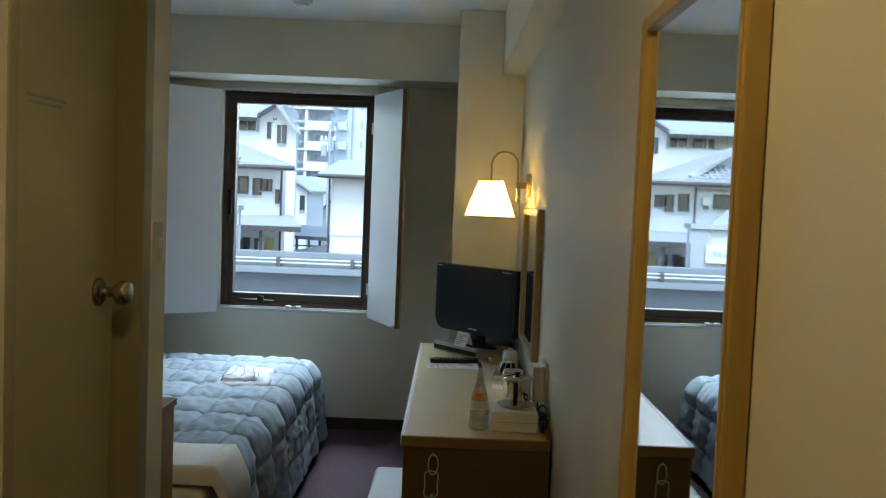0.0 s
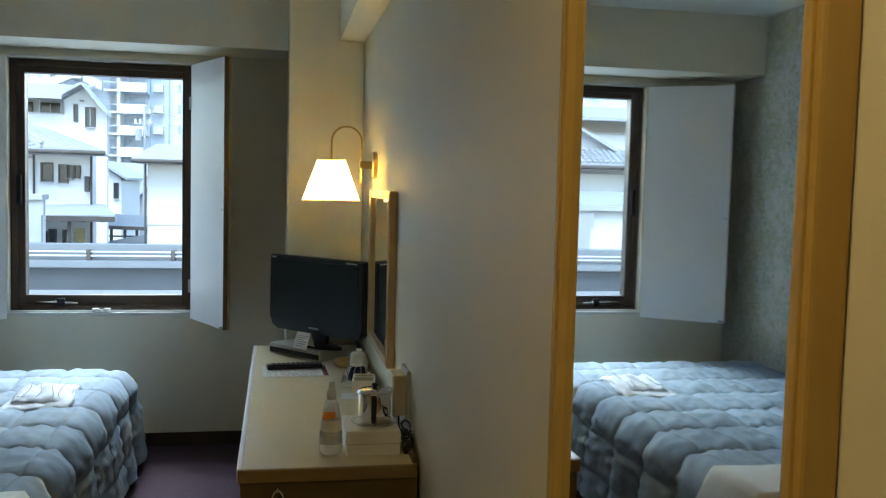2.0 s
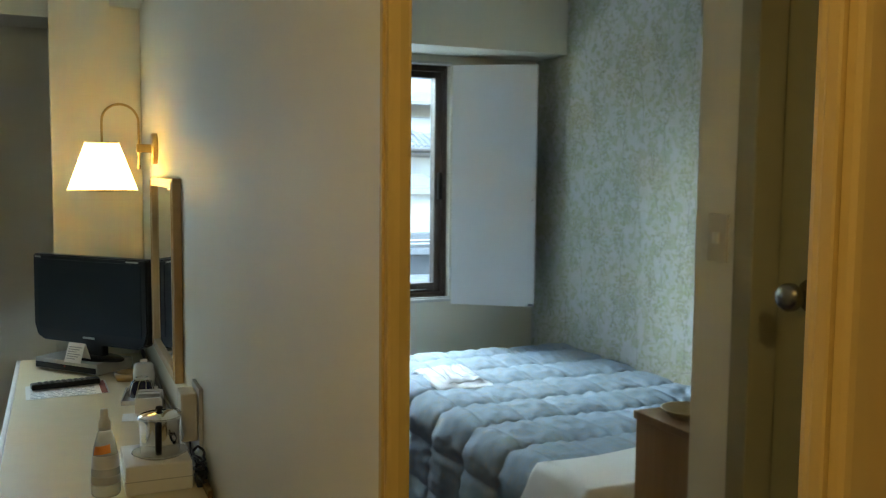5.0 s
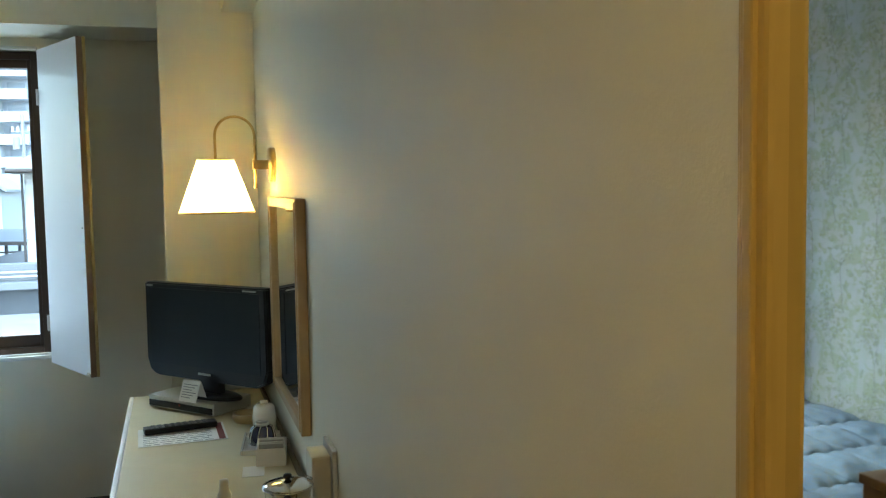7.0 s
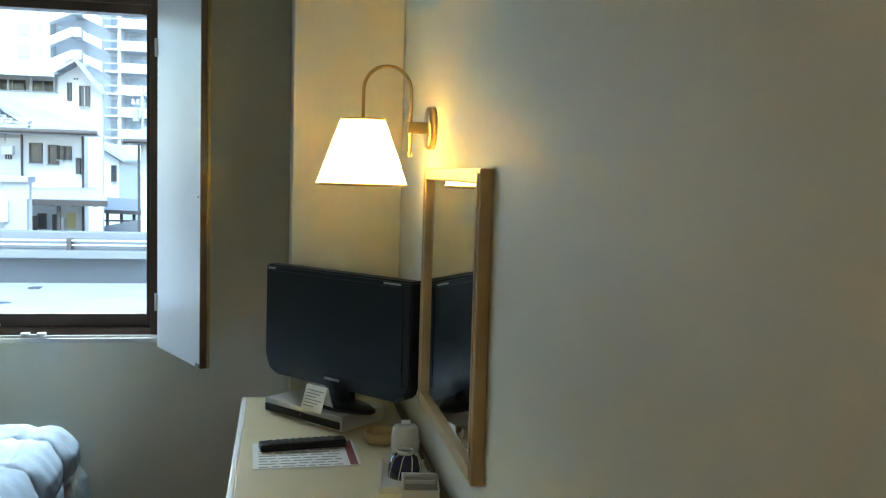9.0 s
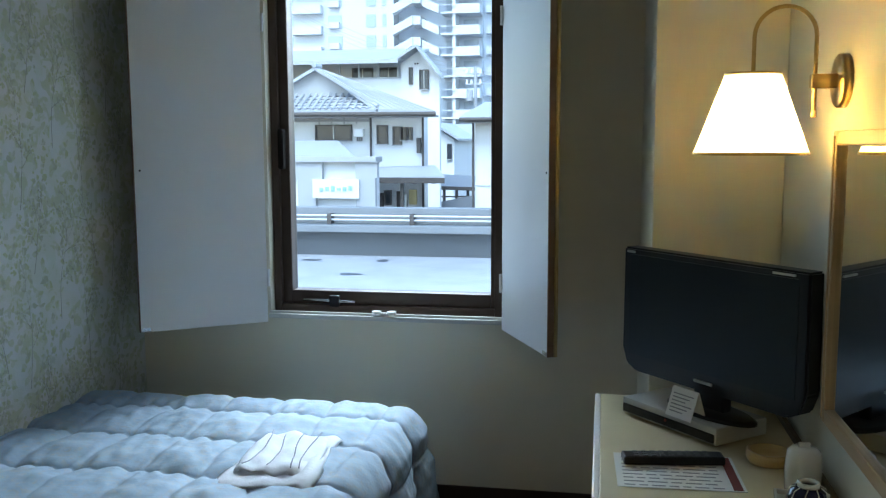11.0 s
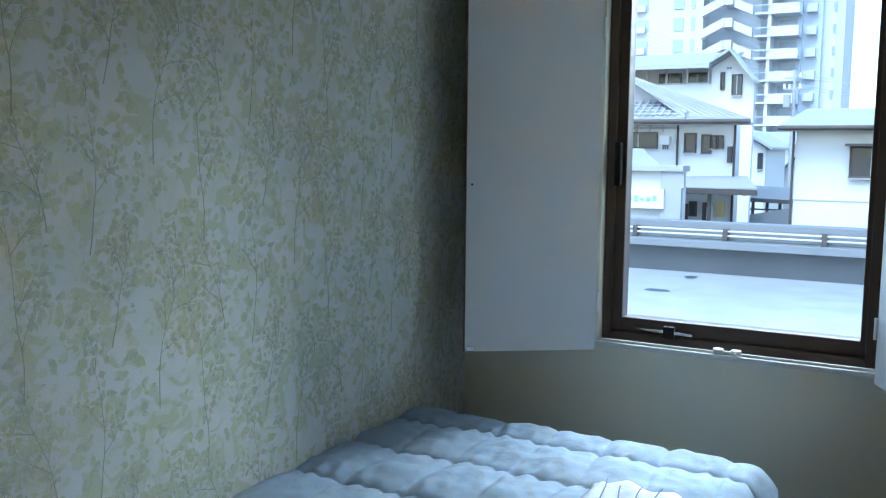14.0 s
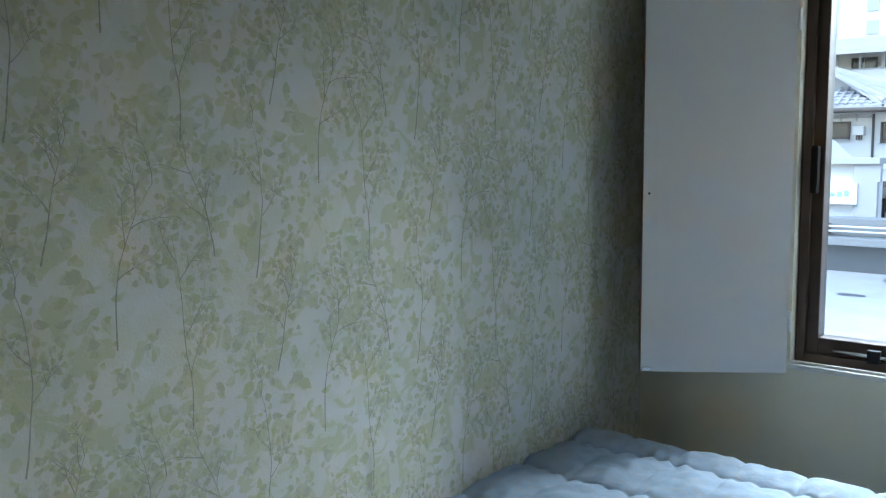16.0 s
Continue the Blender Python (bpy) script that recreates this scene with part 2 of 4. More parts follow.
def lathe(bm, profile, seg=28, axis=(0, 0)):
    rings = []
    for r, z in profile:
        rings.append([bm.verts.new((axis[0] + r * math.cos(2 * math.pi * i / seg), axis[1] + r * math.sin(2 * math.pi * i / seg), z)) for i in range(seg)])
    for a, b in zip(rings, rings[1:]):
        for i in range(seg):
            bm.faces.new((a[i], a[(i + 1) % seg], b[(i + 1) % seg], b[i]))
    for ring, flip in ((rings[0], True), (rings[-1], False)):
        if profile[0 if flip else -1][0] > 1e-4:
            bm.faces.new(ring[::-1] if flip else ring)
    bmesh.ops.remove_doubles(bm, verts=bm.verts, dist=1e-5)
    return bm


def tube(bm, pts, r, seg=10):
    pts = [Vector(p) for p in pts]
    rings, side = [], None
    for i, p in enumerate(pts):
        d = (pts[min(i + 1, len(pts) - 1)] - pts[max(i - 1, 0)]).normalized()
        side = (side - d * side.dot(d)).normalized() if side else d.orthogonal().normalized()
        up = d.cross(side)
        rings.append([bm.verts.new(p + r * (math.cos(2 * math.pi * k / seg) * side + math.sin(2 * math.pi * k / seg) * up)) for k in range(seg)])
    for a, b in zip(rings, rings[1:]):
        for k in range(seg):
            bm.faces.new((a[k], a[(k + 1) % seg], b[(k + 1) % seg], b[k]))
    bm.faces.new(rings[0][::-1])
    bm.faces.new(rings[-1])
    return bm


def prism(bm, outline, y0, y1):
    """A solid with an outline in x and z, from y0 to y1."""
    a = [bm.verts.new((x, y0, z)) for x, z in outline]
    b = [bm.verts.new((x, y1, z)) for x, z in outline]
    k = len(outline)
    bm.faces.new(a)
    bm.faces.new(b[::-1])
    for i in range(k):
        bm.faces.new((a[(i + 1) % k], a[i], b[i], b[(i + 1) % k]))
    bmesh.ops.recalc_face_normals(bm, faces=bm.faces)
    return bm


def grid(bm, fn, nu, nv):
    vs = [[bm.verts.new(fn(i / nu, j / nv)) for j in range(nv + 1)] for i in range(nu + 1)]
    for i in range(nu):
        for j in range(nv):
            bm.faces.new((vs[i][j], vs[i + 1][j], vs[i + 1][j + 1], vs[i][j + 1]))
    return bm


def B(*a, **k):
    return box(bmesh.new(), *a, **k)


def part(name, bm, material, parent=None, label="", smooth=False):
    me = bpy.data.meshes.new(name)
    bm.to_mesh(me)
    bm.free()
    me.materials.append(material)
    if smooth:
        for p in me.polygons:
            p.use_smooth = True
    ob = new(name, me)
    if parent:
        ob.parent = parent
    if label:
        ob["label"] = label
    return ob


def thing(name, at, label, category, group="", turn=0.0):
    e = new(name)
    e.empty_display_size = 0.05
    e.matrix_world = pose(*at, 0, 0, turn)
    return tagged(e, label, category, group)


def structure(name, bm, material, label, category, smooth=False):
    return tagged(part(name, bm, material, None, "", smooth), label, category, "", "structure")


# ---- the room's shell ----
structure("floor", B(LW - 0.15, RW + 0.15, BACK - 0.15, FW + 0.25, -0.12, 0), M_CARPET, "dark plum short pile carpet floor", "floor")
structure("ceiling", B(LW - 0.15, RW + 0.15, BACK - 0.15, FW + 0.25, CEIL, CEIL + 0.12), M_CEIL, "off-white painted ceiling", "ceiling")
structure("wall_east", B(RW, RW + 0.15, BACK - 0.15, FW + 0.25, 0, CEIL), M_WALL, "cream textured wallpaper wall beside the desk", "wall")
paper_wall = structure("wall_west", B(LW - 0.15, LW, CEND - 0.1, FW + 0.25, 0, CEIL), M_PAPER, "pale wall papered with olive leaf sprays", "wall")
structure("wall_bathroom_outer", B(LW - 0.15, LW, BACK - 0.15, CEND - 0.101, 0, CEIL), M_WALL, "plain outer wall of the bathroom", "wall")
structure("wall_bathroom_south", B(LW, CW - 0.101, BACK - 0.15, BACK, 0, CEIL), M_WALL, "plain back wall of the bathroom", "wall")
structure("wall_south", B(CW - 0.1, RW, BACK - 0.15, BACK, 0, CEIL), M_WALL, "cream wall at the entrance end", "wall")
bm = bmesh.new()
box(bm, LW, WX0, FW, FW + 0.25, 0, CEIL)
box(bm, WX1, RW, FW, FW + 0.25, 0, CEIL)
box(bm, WX0, WX1, FW, FW + 0.25, 0, WZ0)
box(bm, WX0, WX1, FW, FW + 0.25, WZ1, CEIL)
bmesh.ops.remove_doubles(bm, verts=bm.verts, dist=1e-5)
structure("wall_north", bm, M_WALL, "cream papered window wall", "wall")
structure("beam", B(LW, COLX + 0.05, 4.89, FW - 0.002, 2.16, CEIL - 0.001), M_WALL, "cream papered beam above the window", "beam")
structure("column", B(COLX, RW - 0.001, COLY, FW - 0.001, 0, CEIL - 0.002, bevel=0.004), M_WALL, "cream papered column in the corner by the desk", "column")
structure("pipe_casing", B(0.33, RW - 0.001, BACK, COLY - 0.001, 2.157, CEIL - 0.002), M_WALL, "cream boxed casing along the ceiling edge", "casing")
DY0, DY1, DZ = 1.39, 2.155, 2.06
bm = bmesh.new()
box(bm, CW - 0.1, CW, BACK, DY0, 0, CEIL)
box(bm, CW - 0.1, CW, DY1, CEND, 0, CEIL)
box(bm, CW - 0.1, CW, DY0, DY1, DZ, CEIL)
box(bm, LW, CW - 0.1, CEND - 0.1, CEND, 0, CEIL)
structure("wall_bathroom", bm, M_WALL, "cream papered bathroom wall with a doorway", "wall")
structure("baseboard_north", B(LW, COLX, FW - 0.012, FW - 0.001, 0, 0.075, bevel=0.003), M_BASE, "dark brown skirting board", "baseboard")
structure("baseboard_east", B(RW - 0.012, RW - 0.001, BACK, 2.57, 0, 0.075, bevel=0.003), M_BASE, "dark brown skirting board", "baseboard")
structure("baseboard_bathroom", B(CW + 0.001, CW + 0.012, BACK, DY0 - 0.04, 0, 0.075, bevel=0.003), M_BASE, "dark brown skirting board", "baseboard")

# bathroom door
door = thing("door_1", (-0.84, DY0, 0), "closed olive-cream bathroom door with a steel knob", "door")
door["kind"] = "structure"
part("door_leaf", B(-0.035, 0, 0.012, DY1 - DY0 - 0.05, 0.01, DZ - 0.02, bevel=0.003), M_DOOR, door)
fr = bmesh.new()
box(fr, -0.02, 0.079, -0.03, 0.010, 0, DZ + 0.03, bevel=0.003)
box(fr, -0.02, 0.079, DY1 - DY0 - 0.045, DY1 - DY0 + 0.02, 0, DZ + 0.03, bevel=0.003)
box(fr, -0.02, 0.079, 0.010, DY1 - DY0 - 0.045, DZ - 0.015, DZ + 0.03, bevel=0.003)
part("door_frame", fr, M_JAMB, door, "cream painted door frame")
ky, kz = 0.61, 1.205
kn = bmesh.new()
lathe(kn, [(0.0, 0.0), (0.032, 0.0), (0.032, 0.005), (0.026, 0.010), (0.012, 0.012), (0.011, 0.034), (0.020, 0.040), (0.027, 0.050), (0.027, 0.062), (0.021, 0.072), (0.0, 0.074)], 28)
kn.transform(pose(0, ky, kz, 0, 90, 0) @ Matrix.Scale(1.2, 4))
part("door_knob", kn, M_KNOB, door, "round polished steel knob", True)
lb = bmesh.new()
for i in range(2):
    box(lb, 0.0005, 0.0012, 0.20 + 0.012 * i, 0.40 - 0.02 * i, 1.672 - 0.014 * i, 1.679 - 0.014 * i)
part("notice_text", lb, M_INK, door, "two faint lines of printed text")

# light switch
sw = thing("light_switch", (CW, 2.232, 1.325), "beige plastic light switch on the bathroom wall end", "switch")
part("plate", B(0, 0.008, -0.035, 0.035, -0.06, 0.06, bevel=0.003), M_LBEIGE, sw)
part("rocker", B(0.008, 0.014, -0.011, 0.011, -0.014, 0.014, bevel=0.002), M_WHITE, sw)

# ---- window ----
win = thing("window_1", (0, FW, 0), "closed bronze aluminium window with one large pane", "window")
win["kind"] = "structure"
bm = bmesh.new()
y0, y1 = 0.04, 0.16
box(bm, WX0 + 0.002, WX0 + 0.034, y0, y1, WZ0, WZ1, bevel=0.003)
box(bm, WX1 - 0.034, WX1 - 0.002, y0, y1, WZ0, WZ1, bevel=0.003)
box(bm, WX0 + 0.034, WX1 - 0.034, y0, y1, WZ0, WZ0 + 0.034, bevel=0.003)
box(bm, WX0 + 0.034, WX1 - 0.034, y0, y1, WZ1 - 0.034, WZ1, bevel=0.003)
part("window_frame", bm, M_BRONZE, win)
bm = bmesh.new()
GX0, GX1, GZ0, GZ1 = -1.288, -0.472, 0.838, 2.035
box(bm, WX0 + 0.03, GX0, 0.06, 0.13, WZ0 + 0.03, WZ1 - 0.03, bevel=0.004)
box(bm, GX1, WX1 - 0.03, 0.06, 0.13, WZ0 + 0.03, WZ1 - 0.03, bevel=0.004)
box(bm, GX0, GX1, 0.06, 0.13, WZ0 + 0.03, GZ0, bevel=0.004)
box(bm, GX0, GX1, 0.06, 0.13, GZ1, WZ1 - 0.03, bevel=0.004)
sash = part("sash", bm, M_BRONZE, win)
pane = part("pane", B(GX0 - 0.01, GX1 + 0.01, 0.095, 0.100, GZ0 - 0.01, GZ1 + 0.01), M_GLASS, win, "clear glass pane")
pane.visible_shadow = False
bm = bmesh.new()
box(bm, WX0 - 0.004, WX1 + 0.004, -0.02, 0.042, WZ0 - 0.016, WZ0 + 0.002, bevel=0.003)
box(bm, WX0 - 0.002, WX1 + 0.002, -0.006, 0.004, WZ0 + 0.002, WZ0 + 0.012, bevel=0.002)
part("window_sill", bm, M_SILL, win, "pale metal sill rail")
part("head_rail", B(WX0 - 0.002, WX1 + 0.002, -0.02, 0.042, WZ1, WZ1 + 0.016, bevel=0.003), M_SILL, win)
bm = bmesh.new()
rod(bm, (-1.235, 0.045, 0.803), (-1.02, 0.045, 0.796), 0.0065, seg=12)
stay = part("stay_bar", bm, M_STEEL, win, "silver stay bar", True)
part("stay_latch", B(-1.125, -1.085, 0.032, 0.056, 0.776, 0.822, bevel=0.004), M_BLACK, win)
part("sash_handle", B(-1.325, -1.300, 0.022, 0.056, 1.33, 1.49, bevel=0.008), mat("matt_dark_handle", (0.02, 0.016, 0.014), 0.9, spec=0.1), win)
for zc in (WZ0 + 0.012, WZ1 - 0.002):
    bm = bmesh.new()
    for dx in (-0.03, 0.03):
        rod(bm, (-0.885 + dx, -0.014, zc - 0.004), (-0.885 + dx, -0.014, zc + 0.012), 0.018, seg=16)
    box(bm, -0.915, -0.855, -0.02, -0.008, zc, zc + 0.006)
    part("shutter_catch", bm, M_SILL, win, "small white twin catch")


def shutter(name, hinge, end, side):
    d = Vector((end[0] - hinge[0], end[1] - hinge[1], 0))
    ang = math.degrees(math.atan2(d.y, d.x))
    w = d.length
    th = thing(name, (hinge[0], hinge[1], 0.719), "open white laminate window shutter panel with brown edging", "shutter", "window shutters", ang)
    z1 = 1.385
    s = 0.022 * side
    part("panel", B(0.004, w, min(0, s), max(0, s), 0, z1, bevel=0.0015), M_SHUT, th)
    part("edge_strip", B(w, w + 0.004, min(0, s) - 0.001, max(0, s) + 0.001, 0, z1), M_EDGE, th, "thin brown edge strip")
    part("screw", rod(bmesh.new(), (w - 0.02, -0.0015 * side, 0.615), (w - 0.02, 0.001 * side, 0.615), 0.004, seg=10), M_BLACK, th)
    part("corner_clip", B(w - 0.035, w - 0.004, min(0, -0.003 * side), max(0, -0.003 * side), 0.004, 0.016), M_STEEL, th)
    for z in (0.18, 1.18):
        part("hinge", rod(bmesh.new(), (0, -0.004 * side, z - 0.035), (0, -0.004 * side, z + 0.035), 0.006, seg=10), M_SHUT, th)
    return th


shutter("shutter_panel", (WX0, FW - 0.024), (-1.765, 4.946), -1)
rs = shutter("shutter_panel", (WX1, FW - 0.024), (-0.219, 4.807), 1)
part("pull_strip", B(0.462, 0.475, 0.022, 0.034, 0.0, 1.385, bevel=0.003), M_BRASS, rs, "vertical brass pull strip")

# ---- ceiling fixtures ----
det = thing("smoke_detector", (-0.74, 4.40, CEIL), "round white ceiling smoke detector", "detector")
part("base", lathe(bmesh.new(), [(0.0, -0.018), (0.05, -0.018), (0.055, -0.008), (0.055, 0.0), (0.0, 0.0)]), M_WHITE, det, "", True)
part("sensor", lathe(bmesh.new(), [(0.0, -0.036), (0.028, -0.034), (0.034, -0.018), (0.0, -0.018)]), M_WHITE, det, "", True)
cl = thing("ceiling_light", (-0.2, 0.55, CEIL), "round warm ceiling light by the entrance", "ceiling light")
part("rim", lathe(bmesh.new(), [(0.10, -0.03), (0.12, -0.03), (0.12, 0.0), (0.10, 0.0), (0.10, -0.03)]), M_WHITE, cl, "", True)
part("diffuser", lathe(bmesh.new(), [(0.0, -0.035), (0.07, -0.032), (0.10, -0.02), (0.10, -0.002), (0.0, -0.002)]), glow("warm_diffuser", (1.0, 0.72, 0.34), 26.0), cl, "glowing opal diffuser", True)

# ---- wall lamp ----
lamp = thing("wall_lamp", (0.264, 3.87, 1.41), "lit brass swan-neck wall lamp with a cream fabric shade", "wall lamp")
bm = grid(bmesh.new(), lambda u, v: ((0.118 - 0.061 * v) * math.cos(2 * math.pi * u), (0.118 - 0.061 * v) * math.sin(2 * math.pi * u), 0.166 * v), 48, 6)
sh = part("shade", bm, M_SHADE, lamp, "glowing cream fabric shade", True)
part("shade_rim", lathe(bmesh.new(), [(0.1165, -0.003), (0.1195, -0.003), (0.1195, 0.003), (0.1165, 0.003), (0.1165, -0.003)], 40), M_BRASS, sh)
part("shade_rim", lathe(bmesh.new(), [(0.0555, 0.164), (0.0585, 0.164), (0.0585, 0.169), (0.0555, 0.169), (0.0555, 0.164)], 40), M_BRASS, sh)
pts = [(0, 0, 0.15), (0, 0, 0.235)] + [(0.062 - 0.062 * math.cos(a), 0, 0.243 + 0.062 * math.sin(a)) for a in [math.pi * i / 14 for i in range(15)]] + [(0.124, 0, 0.20), (0.124, 0, 0.085)]
part("swan_neck", tube(bmesh.new(), pts, 0.0045), M_BRASS, lamp, "", True)
part("finial", rod(bmesh.new(), (0.124, 0, 0.075), (0.124, 0, 0.09), 0.006), M_BRASS, lamp)
part("bracket", B(0.115, 0.182, -0.012, 0.012, 0.135, 0.165, bevel=0.003), M_BRASS, lamp)
bm = lathe(bmesh.new(), [(0.0, 0.0), (0.056, 0.0), (0.056, 0.016), (0.052, 0.02), (0.0, 0.02)], 36)
bm.transform(pose(RW - 0.264, 0, 0.15, 0, -90, 0))
part("wall_plate", bm, M_BRASS, lamp, "round brass wall plate", True)
part("bulb", lathe(bmesh.new(), [(0.0, 0.022), (0.018, 0.027), (0.028, 0.052), (0.024, 0.077), (0.013, 0.102), (0.0, 0.108)], 20), glow("bulb_glow", (1.0, 0.68, 0.27), 1900.0), lamp, "", True)

# ---- mirrors ----


def mirror(name, y0, y1, z0, z1, w, depth, mside, mrail, label):
    th = thing(name, (RW, y0, z0), label, "mirror")
    L, H = y1 - y0, z1 - z0

    def moulding(a0, a1, b0, b1, upright):
        bm = box(bmesh.new(), -depth, -0.001, a0, a1, b0, b1, bevel=0.004)
        if upright:
            mid = (a0 + a1) / 2
            box(bm, -depth - 0.003, -depth + 0.004, mid - w * 0.18, mid + w * 0.18, b0 + 0.01, b1 - 0.01, bevel=0.002)
        return bm
    part("stile", moulding(0, w, 0, H, True), mside, th)
    part("stile", moulding(L - w, L, 0, H, True), mside, th)
    part("rail", moulding(w, L - w, 0, w, False), mrail, th)
    part("rail", moulding(w, L - w, H - w, H, False), mrail, th)
    part("mirror_glass", B(-0.6 * depth, -0.004, w - 0.006, L - w + 0.006, w - 0.006, H - w + 0.006), M_MIRROR, th, "silvered mirror glass")
    return th


mirror("tall_mirror", 0.742, 1.34, 0.22, 1.83, 0.027, 0.032, M_OAK, M_OAKY, "tall wall mirror in a golden oak frame")
mirror("desk_mirror", 3.185, 3.84, 0.845, 1.457, 0.03, 0.028, M_TAN, M_TANY, "wall mirror in a tan wood frame above the desk")

# ---- desk ----
DX0, DX1, DYA, DYB, DH = -0.052, RW - 0.012, 2.572, 4.465, 0.70
desk = thing("desk", (DX0, DYA, 0), "long built-in brown wood desk with a beige laminate top", "desk")
W, L = DX1 - DX0, DYB - DYA
part("desktop", B(0.012, W, 0.012, L, DH - 0.026, DH, bevel=0.002), M_DESKTOP, desk, "beige laminate desktop")
part("end_edging", B(0, W, -0.004, 0.012, DH - 0.036, DH + 0.001, bevel=0.004), M_EDGEW, desk, "brown wood edging")
# lit edge: its paleness is window light held in the material
part("side_edging", B(-0.004, 0.012, 0.012, L, DH - 0.036, DH + 0.001, bevel=0.004), M_EDGEL, desk, "desk edging coloured pale as lit by the window")
part("back_strip", B(W - 0.012, W, 0.012, L, DH + 0.0005, DH + 0.02, bevel=0.002), M_DESKW, desk)
part("end_panel", B(0.006, W, 0.004, 0.030, 0, DH - 0.036, bevel=0.002), M_DESKW, desk, "brown wood end panel")
part("end_panel", B(0.03, W, L - 0.03, L, 0, DH - 0.026, bevel=0.002), M_DESKW, desk)
part("back_panel", B(W - 0.02, W, 0.03, L - 0.03, 0.1, DH - 0.026), M_DESKW, desk)
for i in range(2):
    dr = part("drawer_front", B(0.02, 0.04, 0.85 + 0.51 * i, 1.34 + 0.51 * i, DH - 0.15, DH - 0.034, bevel=0.003), M_DESKW, desk)
    part("drawer_pull", B(0.006, 0.02, 1.03 + 0.51 * i, 1.15 + 0.51 * i, DH - 0.10, DH - 0.085, bevel=0.004), M_BRASS, dr)
hook = thing("hanging_shoehorn", (0.055, DYA + 0.004, 0.60), "looped cord with a metal shoehorn hung on the desk end", "shoehorn")
part("hook", tube(bmesh.new(), [(0, 0, 0.05), (0, -0.015, 0.052), (0, -0.022, 0.045), (0, -0.018, 0.036)], 0.003), M_STEEL, hook, "", True)
pts = [(0.016 * math.sin(a), -0.018 - 0.002 * math.sin(2 * a), 0.012 + 0.034 * math.cos(a)) for a in [2 * math.pi * i / 24 for i in range(25)]]
part("cord", tube(bmesh.new(), pts, 0.002, 8), M_LBEIGE, hook, "", True)
pts = [(-0.004 + 0.026 * math.sin(a) + 0.006 * math.sin(3 * a), -0.016 - 0.004 * math.sin(2 * a), -0.055 + 0.045 * math.cos(a)) for a in [2 * math.pi * i / 24 for i in range(25)]]
part("cord", tube(bmesh.new(), pts, 0.002, 8), M_LBEIGE, hook, "", True)
bm = grid(bmesh.new(), lambda u, v: (0.014 * (u - 0.5) * 2 * (0.6 + 0.5 * v), -0.020 + 0.006 * (2 * u - 1) ** 2, -0.085 - 0.15 * v), 8, 8)
bmesh.ops.solidify(bm, geom=bm.faces, thickness=0.0015)
part("horn", bm, M_STEEL, hook, "", True)

# stool under the desk
st = thing("stool", (0.0, 2.86, 0), "low stool with a grey-blue vinyl cushion tucked under the desk", "stool")
part("cushion", B(-0.17, 0.17, -0.19, 0.19, 0.36, 0.45, bevel=0.025, seg=4), M_STOOL, st, "grey-blue vinyl cushion", True)
part("apron", B(-0.15, 0.15, -0.17, 0.17, 0.30, 0.36, bevel=0.004), M_DESKW, st)
for sx in (-1, 1):
    for sy in (-1, 1):
        part("leg", rod(bmesh.new(), (0.14 * sx, 0.16 * sy, 0), (0.125 * sx, 0.145 * sy, 0.31), 0.014, 0.02), M_DESKW, st)

# ---- television on its tuner ----
TVA = math.degrees(math.atan2(3.919 - 4.375, 0.41 - 0.017))
stb = thing("set_top_box", (0.150, 4.178, DH), "flat grey set-top box under the television", "set-top box", "", TVA)
part("case", B(-0.165, 0.165, -0.03, 0.15, 0.004, 0.048, bevel=0.004), M_GREYP, stb)
part("front_panel", B(-0.16, 0.16, -0.034, -0.029, 0.010, 0.032, bevel=0.002), M_BLACK, stb, "dark glossy front panel")
part("power_lamp", rod(bmesh.new(), (0.0, -0.036, 0.026), (0.0, -0.033, 0.026), 0.004, seg=10), M_INKR, stb)
for sx in (-0.14, 0.14):
    part("foot", rod(bmesh.new(), (sx, 0.0, 0), (sx, 0.0, 0.005), 0.012), M_BLACK, stb)
tv = thing("television", (0.2135, 4.147, DH + 0.048), "flat black television turned toward the bed, switched off", "television", "", TVA)
bm = bmesh.new()
prism(bm, [(-0.30, 0.40), (0.30, 0.40), (0.302, 0.12), (0.285, 0.075), (0.25, 0.058), (-0.25, 0.058), (-0.285, 0.075), (-0.302, 0.12)], 0.0, 0.05)
bmesh.ops.bevel(bm, geom=list(bm.edges), offset=0.005, segments=2, affect="EDGES")
part("cabinet", bm, M_BLACK, tv, "glossy black plastic surround")
part("screen", B(-0.272, 0.272, -0.002, 0.004, 0.105, 0.382), M_SCREEN, tv, "dark switched-off screen")
part("rear_housing", B(-0.22, 0.22, 0.05, 0.09, 0.11, 0.35, bevel=0.02), M_BLACK, tv)
part("maker_badge", B(-0.03, 0.03, -0.0035, 0.0, 0.080, 0.087), M_GREYP, tv)
part("sticker", B(0.20, 0.262, -0.0035, 0.0, 0.387, 0.392), M_GREYP, tv)
part("sticker", B(-0.285, -0.255, -0.0035, 0.0, 0.386, 0.392), M_GREYP, tv)
part("neck", B(-0.05, 0.05, 0.02, 0.05, 0.01, 0.07, bevel=0.006), M_BLACK, tv)
bm = lathe(bmesh.new(), [(0.0, 0.0), (1.0, 0.0), (1.0, 0.006), (0.9, 0.012), (0.0, 0.014)], 40)
bm.transform(Matrix.Translation((0, 0.03, 0)) @ Matrix.Diagonal((0.14, 0.06, 1, 1)))
part("stand_base", bm, M_BLACK, tv, "", True)
card = thing("folded_card", (0.150, 4.105, DH + 0.048), "small white printed tent card on the set-top box", "card", "", TVA)
bm = B(-0.043, 0.043, 0, 0.0015, 0, 0.075)
